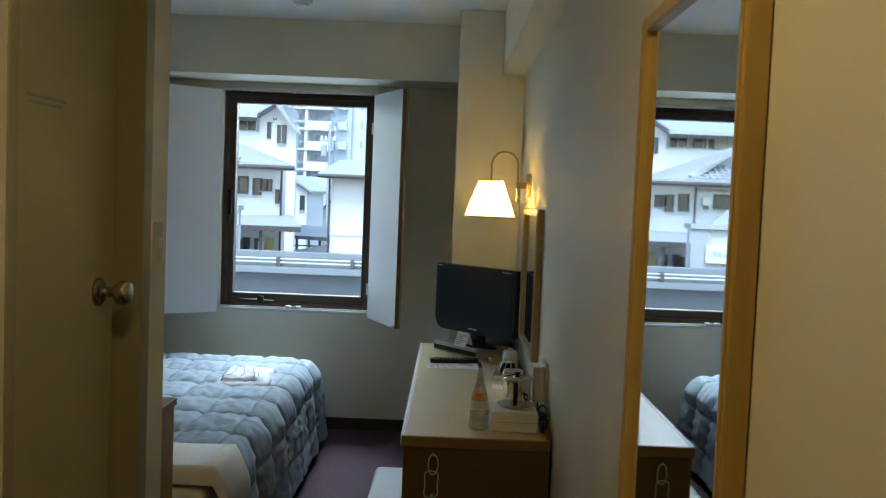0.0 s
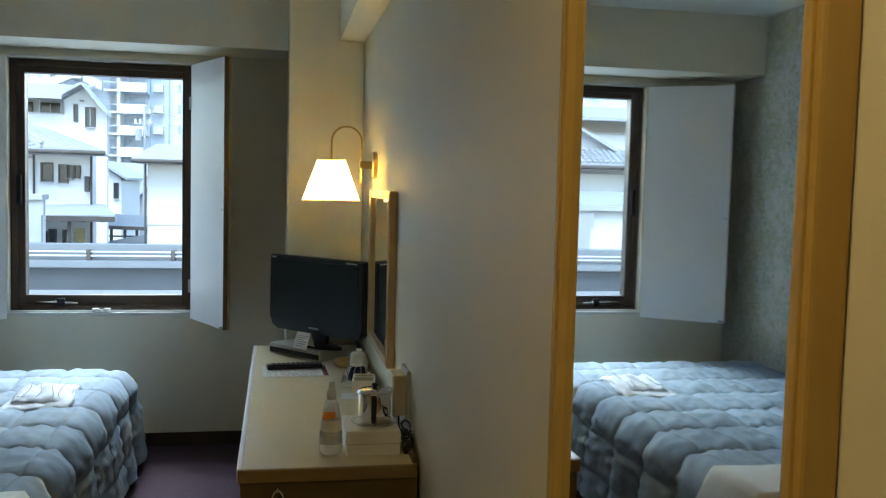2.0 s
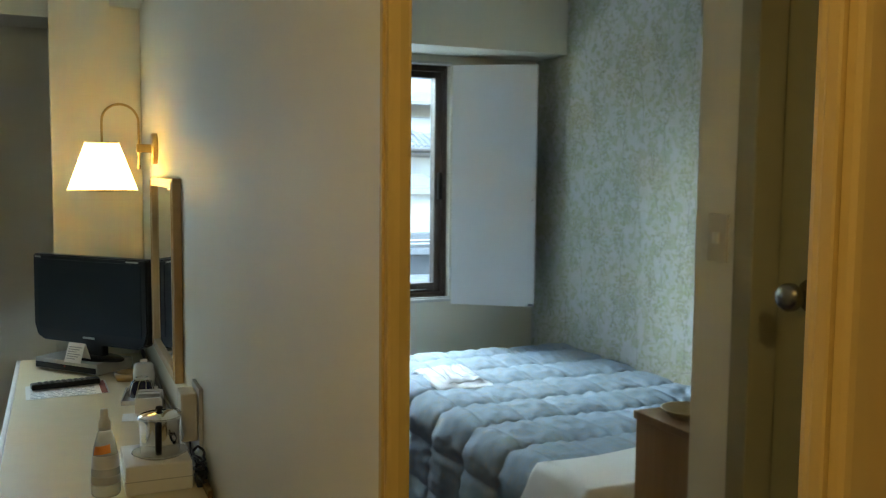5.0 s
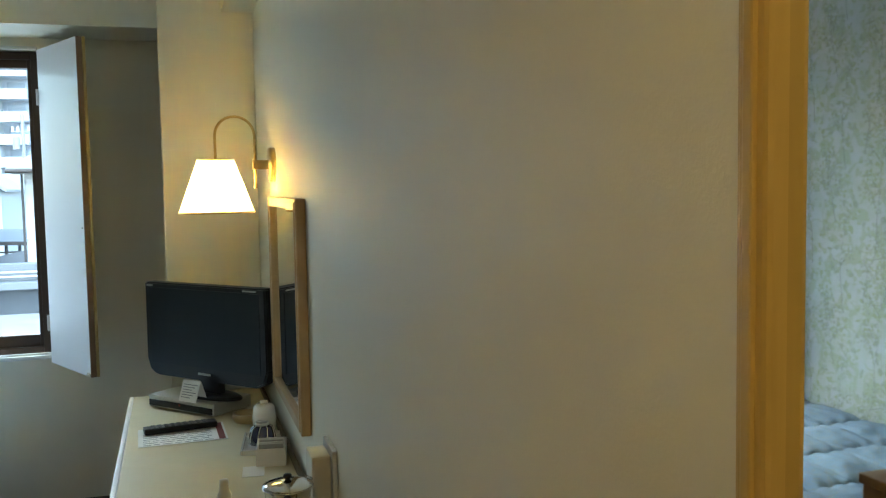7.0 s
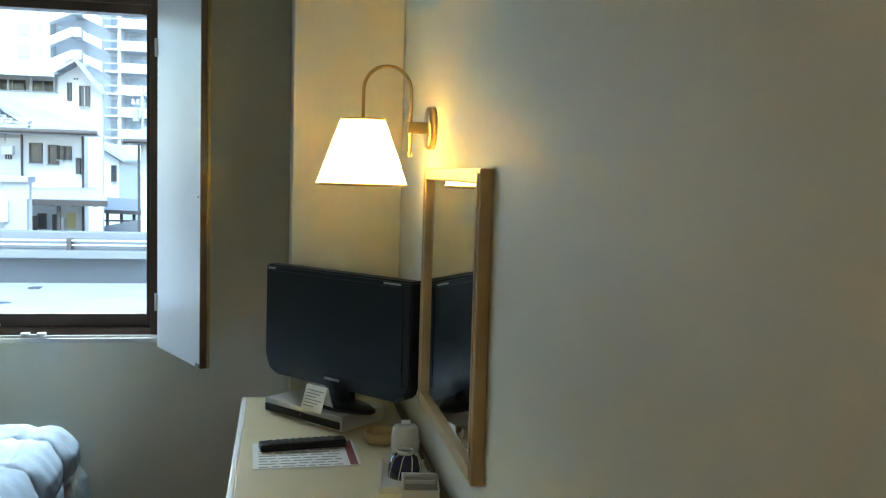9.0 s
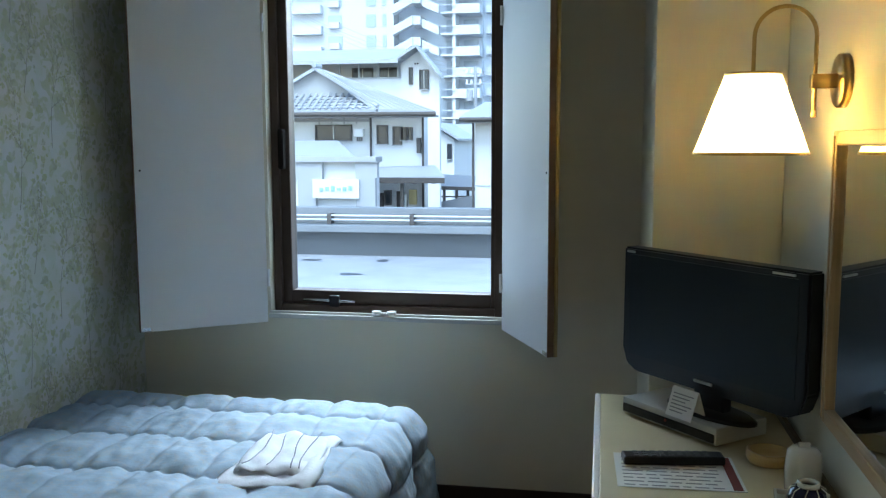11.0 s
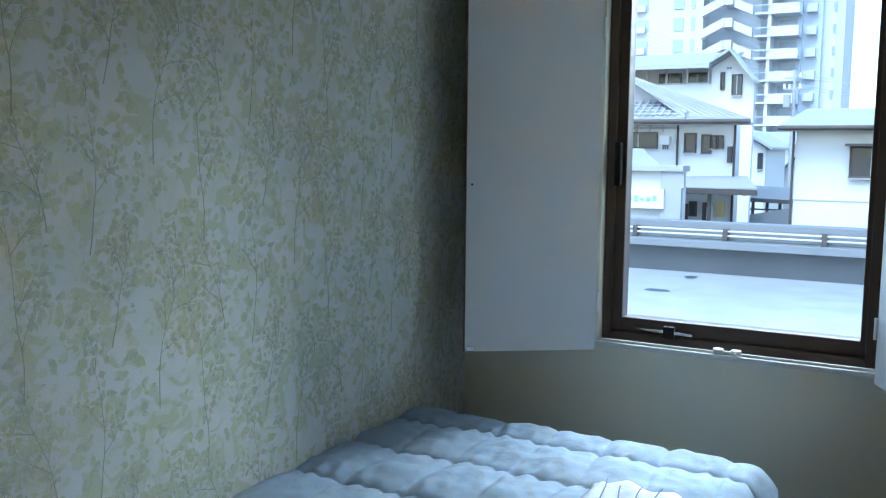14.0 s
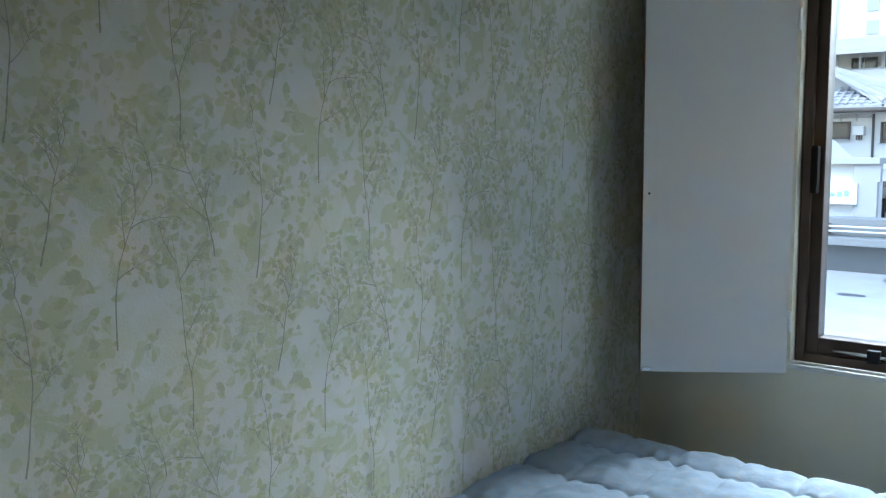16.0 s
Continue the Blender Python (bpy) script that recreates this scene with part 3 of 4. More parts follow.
bm.transform(pose(0, 0, 0, -20, 0, 0))
part("front_leaf", bm, M_PAPERW, card)
bm = B(-0.043, 0.043, 0, 0.0015, 0, 0.075)
bm.transform(pose(0, 0.053, 0, 20, 0, 0))
part("back_leaf", bm, M_PAPERW, card)
bm = bmesh.new()
for i in range(6):
    box(bm, -0.034, 0.034 - 0.012 * (i % 3), -0.0012, -0.0004, 0.058 - 0.009 * i, 0.061 - 0.009 * i)
bm.transform(pose(0, 0, 0, -20, 0, 0))
part("text_lines", bm, M_INK, card)

# ---- things on the desk ----
pa = thing("printed_sheet", (0.13, 3.86, DH + 0.0005), "white printed programme sheet lying under the remote", "paper", "", 2)
part("sheet", B(-0.135, 0.135, -0.105, 0.105, 0, 0.0012), M_PAPERW, pa)
bm = bmesh.new()
random.seed(4)
for i in range(9):
    x = -0.12
    while x < 0.085:
        k = random.uniform(0.015, 0.05)
        box(bm, x, min(x + k, 0.09), -0.095 + 0.021 * i, -0.09 + 0.021 * i, 0.0012, 0.0017)
        x += k + 0.008
part("text_lines", bm, M_INK, pa)
part("red_band", B(0.108, 0.128, -0.10, 0.10, 0.0012, 0.0017), M_INKR, pa, "dark red band")
rc = thing("remote_control", (0.125, 3.915, DH + 0.002), "black remote control on the printed sheet", "remote", "", 8)
part("case", B(-0.115, 0.115, -0.024, 0.024, 0, 0.02, bevel=0.006), M_BLACK, rc)
for i in range(9):
    for j in range(3):
        part("button", B(-0.09 + 0.02 * i, -0.079 + 0.02 * i, -0.016 + 0.012 * j, -0.008 + 0.012 * j, 0.02, 0.0222), M_BUTTON, rc)
ash = thing("ashtray", (0.345, 3.96, DH), "round pale wooden ashtray", "ashtray")
part("bowl", lathe(bmesh.new(), [(0.0, 0.0), (0.046, 0.0), (0.052, 0.012), (0.052, 0.028), (0.043, 0.028), (0.04, 0.010), (0.0, 0.010)], 32), M_ASH, ash, "", True)
jar = thing("wrapped_tumbler", (0.385, 3.80, DH), "upturned tumbler in a white paper wrap", "tumbler")
part("tumbler", lathe(bmesh.new(), [(0.0, 0.0), (0.037, 0.0), (0.038, 0.05), (0.034, 0.085), (0.025, 0.093), (0.0, 0.094)], 28), M_CERAM, jar, "", True)
part("fold", B(-0.012, 0.012, -0.003, 0.003, 0.09, 0.104, bevel=0.002), M_PAPERW, jar)
tr = thing("serving_tray", (0.366, 3.65, DH), "small white rectangular tray on the desk", "tray", "", -8)
bm = B(-0.06, 0.06, -0.10, 0.10, 0, 0.006, bevel=0.002)
for a in ((-0.062, -0.056, -0.102, 0.102), (0.056, 0.062, -0.102, 0.102)):
    box(bm, *a, 0, 0.016, bevel=0.002)
for a in ((-0.056, 0.056, -0.102, -0.096), (-0.056, 0.056, 0.096, 0.102)):
    box(bm, *a, 0, 0.016, bevel=0.002)
part("tray", bm, M_CERAM, tr)
cup = thing("tea_cup", (0.365, 3.66, DH + 0.006), "upturned navy tea cup with white stripes on the tray", "cup")
part("cup_body", lathe(bmesh.new(), [(0.0, 0.055), (0.02, 0.056), (0.033, 0.05), (0.041, 0.025), (0.042, 0.0), (0.039, 0.0), (0.036, 0.03), (0.0, 0.045)], 32), M_NAVY, cup, "", True)
part("foot_ring", lathe(bmesh.new(), [(0.016, 0.054), (0.022, 0.054), (0.021, 0.064), (0.016, 0.064), (0.016, 0.054)], 28), M_CERAM, cup, "", True)
for i in range(9):
    a = 2 * math.pi * i / 9
    pts = [(r * math.cos(a + 0.1 * k), r * math.sin(a + 0.1 * k), z) for k, (r, z) in enumerate(((0.0425, 0.002), (0.0418, 0.024), (0.0345, 0.049), (0.024, 0.0555)))]
    part("stripe", tube(bmesh.new(), pts, 0.0012, 6), M_CERAM, cup)
tb = thing("tea_bag_box", (0.375, 3.49, DH), "open white box holding tea bags", "box", "", -8)
bm = B(-0.042, 0.042, -0.06, 0.06, 0, 0.004)
for a in ((-0.042, -0.038, -0.06, 0.06), (0.038, 0.042, -0.06, 0.06), (-0.038, 0.038, -0.06, -0.056), (-0.038, 0.038, 0.056, 0.06)):
    box(bm, *a, 0.002, 0.05, bevel=0.001)
part("box_body", bm, M_WHITE, tb)
for i in range(4):
    bm = B(-0.034, 0.034, -0.001, 0.001, 0, 0.055)
    bm.transform(pose(0, 0.045 - 0.022 * i, 0.006, 18, 0, 0))
    part("tea_bag", bm, (M_PAPERW, M_GREYP)[i % 2], tb)
slip = thing("paper_slip", (0.315, 3.40, DH + 0.0005), "small white paper slip", "paper", "", -6)
part("slip", B(-0.03, 0.03, -0.045, 0.045, 0, 0.001), M_PAPERW, slip)
tis = thing("tissue_box", (0.325, 2.765, DH), "white tissue box carrying the steel pot", "tissue box")
bm = B(-0.078, 0.078, -0.095, 0.095, 0, 0.072, bevel=0.006)
part("carton", bm, M_WHITE, tis)
part("seam", B(-0.079, 0.079, -0.096, 0.096, 0.033, 0.035), M_GREYP, tis)
tray2 = thing("clear_saucer", (0.335, 2.755, DH + 0.072), "clear plastic dish under the steel pot", "dish")
part("dish", lathe(bmesh.new(), [(0.0, 0.0), (0.055, 0.0), (0.068, 0.008), (0.066, 0.009), (0.054, 0.003), (0.0, 0.003)], 32), M_CLEAR, tray2, "", True)
pot = thing("steel_pot", (0.335, 2.755, DH + 0.0755), "polished steel water pot with a black handle", "pot", "", -8)
part("pot_body", lathe(bmesh.new(), [(0.0, 0.0), (0.045, 0.0), (0.048, 0.004), (0.048, 0.082), (0.053, 0.090), (0.053, 0.093), (0.044, 0.093), (0.044, 0.006), (0.0, 0.006)], 40), M_CHROME, pot, "", True)
part("lid", lathe(bmesh.new(), [(0.0, 0.106), (0.02, 0.105), (0.042, 0.100), (0.052, 0.0955), (0.052, 0.0935), (0.0, 0.0935)], 40), M_CHROME, pot, "domed steel lid", True)
part("lid_knob", lathe(bmesh.new(), [(0.0, 0.104), (0.006, 0.104), (0.006, 0.108), (0.010, 0.112), (0.008, 0.117), (0.0, 0.118)], 16), M_BLACK, pot, "", True)
part("handle", tube(bmesh.new(), [(0.0, -0.049, 0.084), (0.0, -0.062, 0.086), (0.0, -0.068, 0.078), (0.0, -0.068, 0.028), (0.0, -0.062, 0.016)], 0.008), M_BLACK, pot, "black plastic handle", True)
part("spout", rod(bmesh.new(), (0.032, 0.032, 0.075), (0.044, 0.044, 0.094), 0.014, 0.009), M_CHROME, pot, "", True)
bo = thing("spray_bottle", (0.205, 2.715, DH), "clear plastic spray bottle with an orange label", "bottle")
part("bottle", lathe(bmesh.new(), [(0.0, 0.0), (0.032, 0.0), (0.034, 0.006), (0.033, 0.06), (0.026, 0.12), (0.018, 0.148), (0.013, 0.16), (0.0, 0.16)], 32), M_CLEAR, bo, "", True)
part("contents_label", lathe(bmesh.new(), [(0.0338, 0.03), (0.0345, 0.03), (0.030, 0.10), (0.0293, 0.10), (0.0338, 0.03)], 32), mat("frosted_label", (0.62, 0.60, 0.58), 0.6), bo, "pale frosted label", True)
bm = grid(bmesh.new(), lambda u, v: ((0.0298 - 0.004 * v) * math.sin(1.5 * u - 1.1), -(0.0298 - 0.004 * v) * math.cos(1.5 * u - 1.1), 0.102 + 0.02 * v + 0.006 * u), 8, 2)
part("orange_patch", bm, M_ORANGE, bo, "orange printed patch", True)
part("cap", lathe(bmesh.new(), [(0.0, 0.158), (0.014, 0.158), (0.014, 0.178), (0.010, 0.186), (0.009, 0.208), (0.0, 0.21)], 24), mat("frosted_cap", (0.66, 0.66, 0.64), 0.35), bo, "frosted cap", True)

# wall telephone box with leads
wb = thing("wall_socket_box", (RW, 2.87, 0.76), "beige plastic hair dryer box on the wall", "wall box")
part("box_body", B(-0.055, -0.012, -0.045, 0.045, 0.012, 0.14, bevel=0.006), M_LBEIGE, wb)
part("back_plate", B(-0.012, -0.001, -0.065, 0.065, -0.02, 0.155, bevel=0.003), M_GREYP, wb)
ca = thing("cable_bundle", (0.425, 2.70, DH), "bundle of black cables and a plug behind the tissue box", "cable")
random.seed(9)
for i in range(5):
    pts = []
    for k in range(15):
        a = 2 * math.pi * k / 14 + i
        pts.append((0.013 * math.cos(a) + random.uniform(-0.003, 0.003), 0.035 * math.sin(a) + 0.01 * i - 0.02, 0.012 + 0.012 * i + 0.02 * math.sin(a * 0.5 + i) ** 2))
    part("lead", tube(bmesh.new(), pts, 0.0035, 8), M_BLACK, ca, "", True)
part("lead", tube(bmesh.new(), [(-0.005, 0.15, 0.07), (-0.005, 0.14, 0.04), (0.0, 0.09, 0.03), (0.0, 0.03, 0.04)], 0.003, 8), M_BLACK, ca, "", True)
part("plug", B(-0.012, 0.014, -0.03, 0.02, 0.0, 0.03, bevel=0.005), M_BLACK, ca)

# ---- bed ----
BX0, BXT, BYN, BYF, BZ = LW + 0.005, -0.695, 2.66, 4.90, 0.48
bed = thing("bed", ((BX0 + BXT) / 2, (BYN + BYF) / 2, 0), "single bed with a mattress and wooden base along the papered wall", "bed")
cx, cy = (BX0 + BXT) / 2, (BYN + BYF) / 2
part("base", B(BX0 - cx + 0.03, BXT - cx - 0.05, BYN - cy + 0.02, BYF - cy - 0.06, 0.06, 0.26, bevel=0.01), M_DESKW, bed)
part("mattress", B(BX0 - cx + 0.01, BXT - cx - 0.03, BYN - cy, BYF - cy - 0.04, 0.26, 0.455, bevel=0.04, seg=4), M_SHEET, bed, "white mattress", True)
for sx in (BX0 - cx + 0.1, BXT - cx - 0.12):
    for sy in (BYN - cy + 0.1, BYF - cy - 0.15):
        part("leg", rod(bmesh.new(), (sx, sy, 0), (sx, sy, 0.07), 0.03), M_DESKW, bed)
QY0 = 2.93
CELLX, CELLY = 0.19, 0.30


def quilt(u, v):
    """Padded quilt: over the top, rounding off at the side and at the far end."""
    top_w, drop = BXT - BX0, 0.44
    top_l = BYF - QY0
    a, b = u * (top_w + drop), v * (top_l + drop)
    R = 0.07

    def fold(s, flat):
        if s <= flat - R:
            return s, 0.0
        if s <= flat + R * 0.57:
            t = (s - flat + R) / R
            return flat - R + R * math.sin(t), R * (1 - math.cos(t))
        return flat + 0.12 * (s - flat - R * 0.57), R + (s - flat - R * 0.57) * 0.97
    px, dx = fold(a, top_w)
    py, dy = fold(b, top_l)
    drop_by = max(dx, dy) if min(dx, dy) < 0.02 else (dx ** 4 + dy ** 4) ** 0.25
    drop_by = min(drop_by, BZ - 0.04)
    wob = 0.02 * noise.noise(Vector((a * 3, b * 3, 0)))
    fa, fb = (a + wob * 1.4) / CELLX, (b + wob * 1.4) / CELLY
    puff = (abs(math.sin(math.pi * fa)) ** 0.3) * 0.45 + 0.55
    puff *= (abs(math.sin(math.pi * fb)) ** 0.25) * 0.9 + 0.10
    h = 0.043 * puff + 0.007 * noise.noise(Vector((a * 8, b * 8, 3))) * puff + 0.006 * noise.noise(Vector((a * 24, b * 17, 6)))
    h += 0.006 * math.sin(a * 90 + 4 * noise.noise(Vector((a * 6, b * 6, 2)))) * (1 - abs(math.sin(math.pi * fb))) ** 2
    slope_x, slope_y = min(dx / R, 1.0), min(dy / R, 1.0)
    wave = 0.008 * math.sin(b * 17 + 2 * noise.noise(Vector((b * 3, 0, 8)))) * min(dx / 0.25, 1) + 0.008 * math.sin(a * 15) * min(dy / 0.25, 1)
    x = BX0 + px + slope_x * (h + wave)
    y = QY0 + py + slope_y * (h + wave)
    z = BZ - drop_by + h * (1 - 0.8 * max(slope_x, slope_y))
    return (x, y, max(z, 0.02 + 0.2 * h))


ql = part("quilt", grid(bmesh.new(), quilt, 260, 380), M_QUILT, None, "", True)
tagged(ql, "pale blue-green padded quilt spread over the bed", "quilt")


def sheet_fold(u, v):
    R = 0.05
    x = BX0 + u * (BXT - BX0 + 0.30)
    over = max(0.0, x - BXT)
    xx = min(x, BXT) + 0.05 * min(1.0, over / 0.1)
    y = BYN + 0.01 + v * (QY0 + 0.10 - BYN)
    edge = min(1.0, v * 12) * min(1.0, (1 - v) * 9)
    z = BZ - 0.01 + 0.055 * edge ** 0.5 + 0.02 * noise.noise(Vector((x * 3, y * 3, 1))) - over * 1.05
    return (xx, y, z)


bl = part("blanket", grid(bmesh.new(), sheet_fold, 50, 36), M_SHEET, None, "", True)
tagged(bl, "white turned-down sheet and blanket at the bed head", "blanket")

# folded robe
robe = thing("folded_robe", (-0.95, 4.265, BZ + 0.036), "white folded cotton robe with thin grey stripes on the quilt", "robe", "", 3)


def fold_layer(sx, sy, z, dz, seed):
    bm = grid(bmesh.new(), lambda u, v: (sx * (u - 0.5) * (1 + 0.06 * math.sin(5 * v + seed)), sy * (v - 0.5) * (1 + 0.05 * math.sin(4 * u + seed)), z + dz * noise.noise(Vector((u * 4, v * 4, seed))) - 0.018 * max(0, abs(2 * u - 1) - 0.8) * 4 - 0.018 * max(0, abs(2 * v - 1) - 0.85) * 4), 24, 30)
    bmesh.ops.solidify(bm, geom=bm.faces, thickness=0.012)
    return bm


part("robe_body", fold_layer(0.27, 0.44, 0.012, 0.016, 1.0), M_ROBE, robe, "", True)
part("sleeve", fold_layer(0.22, 0.30, 0.026, 0.016, 5.0), M_ROBE, robe, "", True)
for i, x in enumerate((-0.075, -0.02, 0.045, 0.085)):
    pts = [(x + 0.02 * math.sin(3 * t + i), -0.14 + 0.28 * t, 0.033 + 0.016 * noise.noise(Vector(((x / 0.22 + 0.5) * 4, t * 4, 5.0)))) for t in [k / 12 for k in range(13)]]
    part("stripe", tube(bmesh.new(), pts, 0.0016, 6), M_STRIPE, robe)

# night table
nt = thing("night_table", (-1.03, 2.502, 0), "brown wooden night table beside the bed head", "night table")
part("carcass", B(-0.20, 0.205, -0.12, 0.135, 0.03, 0.755, bevel=0.003), M_NIGHT, nt)
part("top_board", B(-0.207, 0.212, -0.125, 0.142, 0.755, 0.78, bevel=0.004), M_NIGHT, nt)
part("plinth", B(-0.19, 0.195, -0.11, 0.12, 0, 0.03), M_BASE, nt)
part("drawer_front", B(-0.18, 0.185, 0.135, 0.147, 0.58, 0.73, bevel=0.003), M_NIGHT, nt)
dish = thing("wooden_dish", (-0.92, 2.52, 0.78), "shallow round pale wooden dish on the night table", "dish")
part("dish", lathe(bmesh.new(), [(0.0, 0.0), (0.05, 0.0), (0.075, 0.022), (0.078, 0.026), (0.072, 0.026), (0.047, 0.006), (0.0, 0.006)], 32), M_ASH, dish, "", True)

# ---- printed sprays on the papered wall, in a half-drop repeat ----


SPAN, RISE = 0.53, 0.60


def spray_motif(seed):
    """One repeat of the print: leaves and stems as flat outlines in wall metres."""
    rnd = random.Random(seed)
    shapes, placed = ([], [], [], []), ([], [], [])
    twins = [(c * SPAN, r * RISE + (0.5 * RISE if c % 2 else 0)) for c in (-1, 0, 1) for r in (-2, -1, 0, 1)]

    def leaf(kind, y, z, ang, long, wide):
        y, z = y % (2 * SPAN), z
        reach = 0.5 * (long + wide) * 1.15
        if any(math.hypot(y - a - dy, z - b - dz) < reach + c for a, b, c in placed[kind] for dy, dz in twins):
            return
        placed[kind].append((y, z, reach))
        ring = []
        for k in range(9):
            a = 2 * math.pi * k / 9
            r = 1 + rnd.uniform(-0.25, 0.2)
            p, q = long * r * math.cos(a), wide * r * math.sin(a) * (1.1 - 0.45 * math.cos(a))
            ring.append((y + p * math.cos(ang) - q * math.sin(ang), z + p * math.sin(ang) + q * math.cos(ang)))
        shapes[kind].append(ring)

    def tuft(y, z, count, spread, big):
        for m in range(count):
            a, d = rnd.uniform(0, 6.3), spread * abs(rnd.gauss(0, 1))
            size = rnd.uniform(0.006, 0.0165) * big
            leaf(rnd.choice((0, 0, 1, 1, 2)), y + d * math.cos(a), z + d * math.sin(a), a + rnd.uniform(-0.7, 0.7), size, size * rnd.uniform(0.4, 0.8))

    def stem(y, z, ang, length, width, depth):
        steps = 10
        bend = rnd.uniform(-0.8, 0.8)
        left, right = [], []
        for k in range(steps + 1):
            w = width * (1 - 0.07 * k)
            nx, nz = -math.sin(ang), math.cos(ang)
            left.append((y + nx * w, z + nz * w))
            right.append((y - nx * w, z - nz * w))
            if depth and k > 2 and rnd.random() < 0.6:
                stem(y, z, ang + rnd.choice((-1, 1)) * rnd.uniform(0.4, 0.8), length * rnd.uniform(0.25, 0.42), width * 0.65, depth - 1)
            if k > 2 and rnd.random() < 0.6:
                tuft(y, z, 3, 0.016, 0.8)
            y, z = y + length / steps * math.cos(ang), z + length / steps * math.sin(ang)
            ang += bend * 0.11 + rnd.uniform(-0.14, 0.14)
        shapes[3].append(left + right[::-1])
        tuft(y, z, 8, 0.024, 1.0)
        if rnd.random() < 0.5:
            leaf(rnd.choice((0, 1)), y, z, rnd.uniform(0, 6.3), rnd.uniform(0.018, 0.03), rnd.uniform(0.011, 0.018))

    for y, z, length in ((0.05, 0.02, 0.34), (0.24, 0.22, 0.34), (0.40, 0.02, 0.40), (0.10, 0.40, 0.24), (0.47, 0.38, 0.26)):
        stem(y, z, math.pi / 2 + rnd.uniform(-0.3, 0.3), length, 0.0019, 2)
    for m in range(34):
        tuft(rnd.uniform(0, SPAN), rnd.uniform(0, RISE), 6, 0.03, rnd.uniform(0.8, 1.5))
    return shapes


motif = spray_motif(21)
for kind, (name, rings) in enumerate(zip(("leaf_print", "leaf_print", "leaf_print", "stem_print"), motif)):
    verts, faces = [], []
    x = LW + 0.0005 + 0.0004 * kind
    for col in range(-2, 6):
        for row in range(-1, 6):
            oy, oz = CEND + col * SPAN, row * RISE + (0.5 * RISE if col % 2 else 0)
            for n_, ring in enumerate(rings):
                if all(CEND + 0.002 < oy + p < FW - 0.002 and 0.002 < oz + q < CEIL - 0.002 for p, q in ring):
                    lift = 0.00003 * n_ + 0.000015 * (row % 2) if kind == 3 else 0.0
                    k = len(verts)
                    verts.extend((x + lift, oy + p, oz + q) for p, q in ring)
                    if kind == 3:
                        m = len(ring)
                        faces.extend((k + i, k + i + 1, k + m - 2 - i, k + m - 1 - i) for i in range(m // 2 - 1))
                    else:
                        faces.append(tuple(range(k, k + len(ring))))
    me = bpy.data.meshes.new(name)
    me.from_pydata(verts, [], faces)
    me.materials.append(M_PRINTS[kind])
    pr = new(name, me)
    pr.parent = paper_wall
    pr["kind"] = "stuff"

# ---- outside ----
GZ = -3.6
structure("ground", B(-1500, 1500, 5.6, 3000, GZ - 1, GZ), M_GROUND, "dark wet street ground between the houses", "ground")
structure("roof_deck", B(-14, 10, FW + 0.26, 14, GZ, -0.16), M_ROOF, "pale wet flat roof deck outside the window", "roof")
bm = bmesh.new()
random.seed(12)
pu = tagged(part("parapet", box(bm, -14, 10, 14.0, 14.3, -0.16, 0.18), M_CONC), "grey concrete roof parapet with pipes along it", "parapet", "", "structure")
part("coping", B(-14, 10, 13.86, 14.4, 0.18, 0.28, bevel=0.01), M_COPE, pu)
part("upper_kerb", B(-14, 10, 14.12, 14.36, 0.28, 0.51, bevel=0.01), M_COPE, pu)
for z in (0.345, 0.405):
    part("pipe", rod(bmesh.new(), (-14, 14.02, z), (10, 14.02, z), 0.013, seg=12), M_PIPE, pu, "pale service pipe", True)
for i in range(20):
    part("pipe_bracket", B(-13.5 + 1.2 * i, -13.44 + 1.2 * i, 13.99, 14.13, 0.28, 0.43), M_TIMBER, pu)
for i in range(9):
    x, y = -6.2 + 0.42 * i + random.uniform(-0.3, 0.3), random.uniform(11.6, 13.6)
    bm = bmesh.new()
    bmesh.ops.create_circle(bm, cap_ends=True, segments=18, radius=1.0, matrix=Matrix.Translation((0, 0, 0)))
    for v in bm.verts:
        v.co *= 1 + 0.35 * noise.noise(v.co * 1.7 + Vector((i * 3.1, 0, 0)))
    bm.transform(Matrix.Translation((x, y, -0.155)) @ Matrix.Diagonal((random.uniform(0.07, 0.2), random.uniform(0.06, 0.22), 1, 1)))
    tagged(part("puddle", bm, M_CONC), "dark wet patch on the roof deck", "puddle", "puddles on the deck", "structure")


def slab(bm, a, b, c, d, t):
    """A sloped roof slab from four corners, with thickness t below."""
    vs = [Vector(p) for p in (a, b, c, d)]
    top = [bm.verts.new(p) for p in vs]
    low = [bm.verts.new(p - Vector((0, 0, t))) for p in vs]
    bm.faces.new(top)
    bm.faces.new(low[::-1])
    for i in range(4):
        bm.faces.new((top[i], low[i], low[(i + 1) % 4], top[(i + 1) % 4]))
    bmesh.ops.recalc_face_normals(bm, faces=bm.faces)
    return bm


def P(name, bm, material, parent, label="", under=None):
    """A part drawn in world places under a house, or under a part of it."""
    bm.transform(Matrix.Translation(-parent.location))
    return part(name, bm, material, under or parent, label)


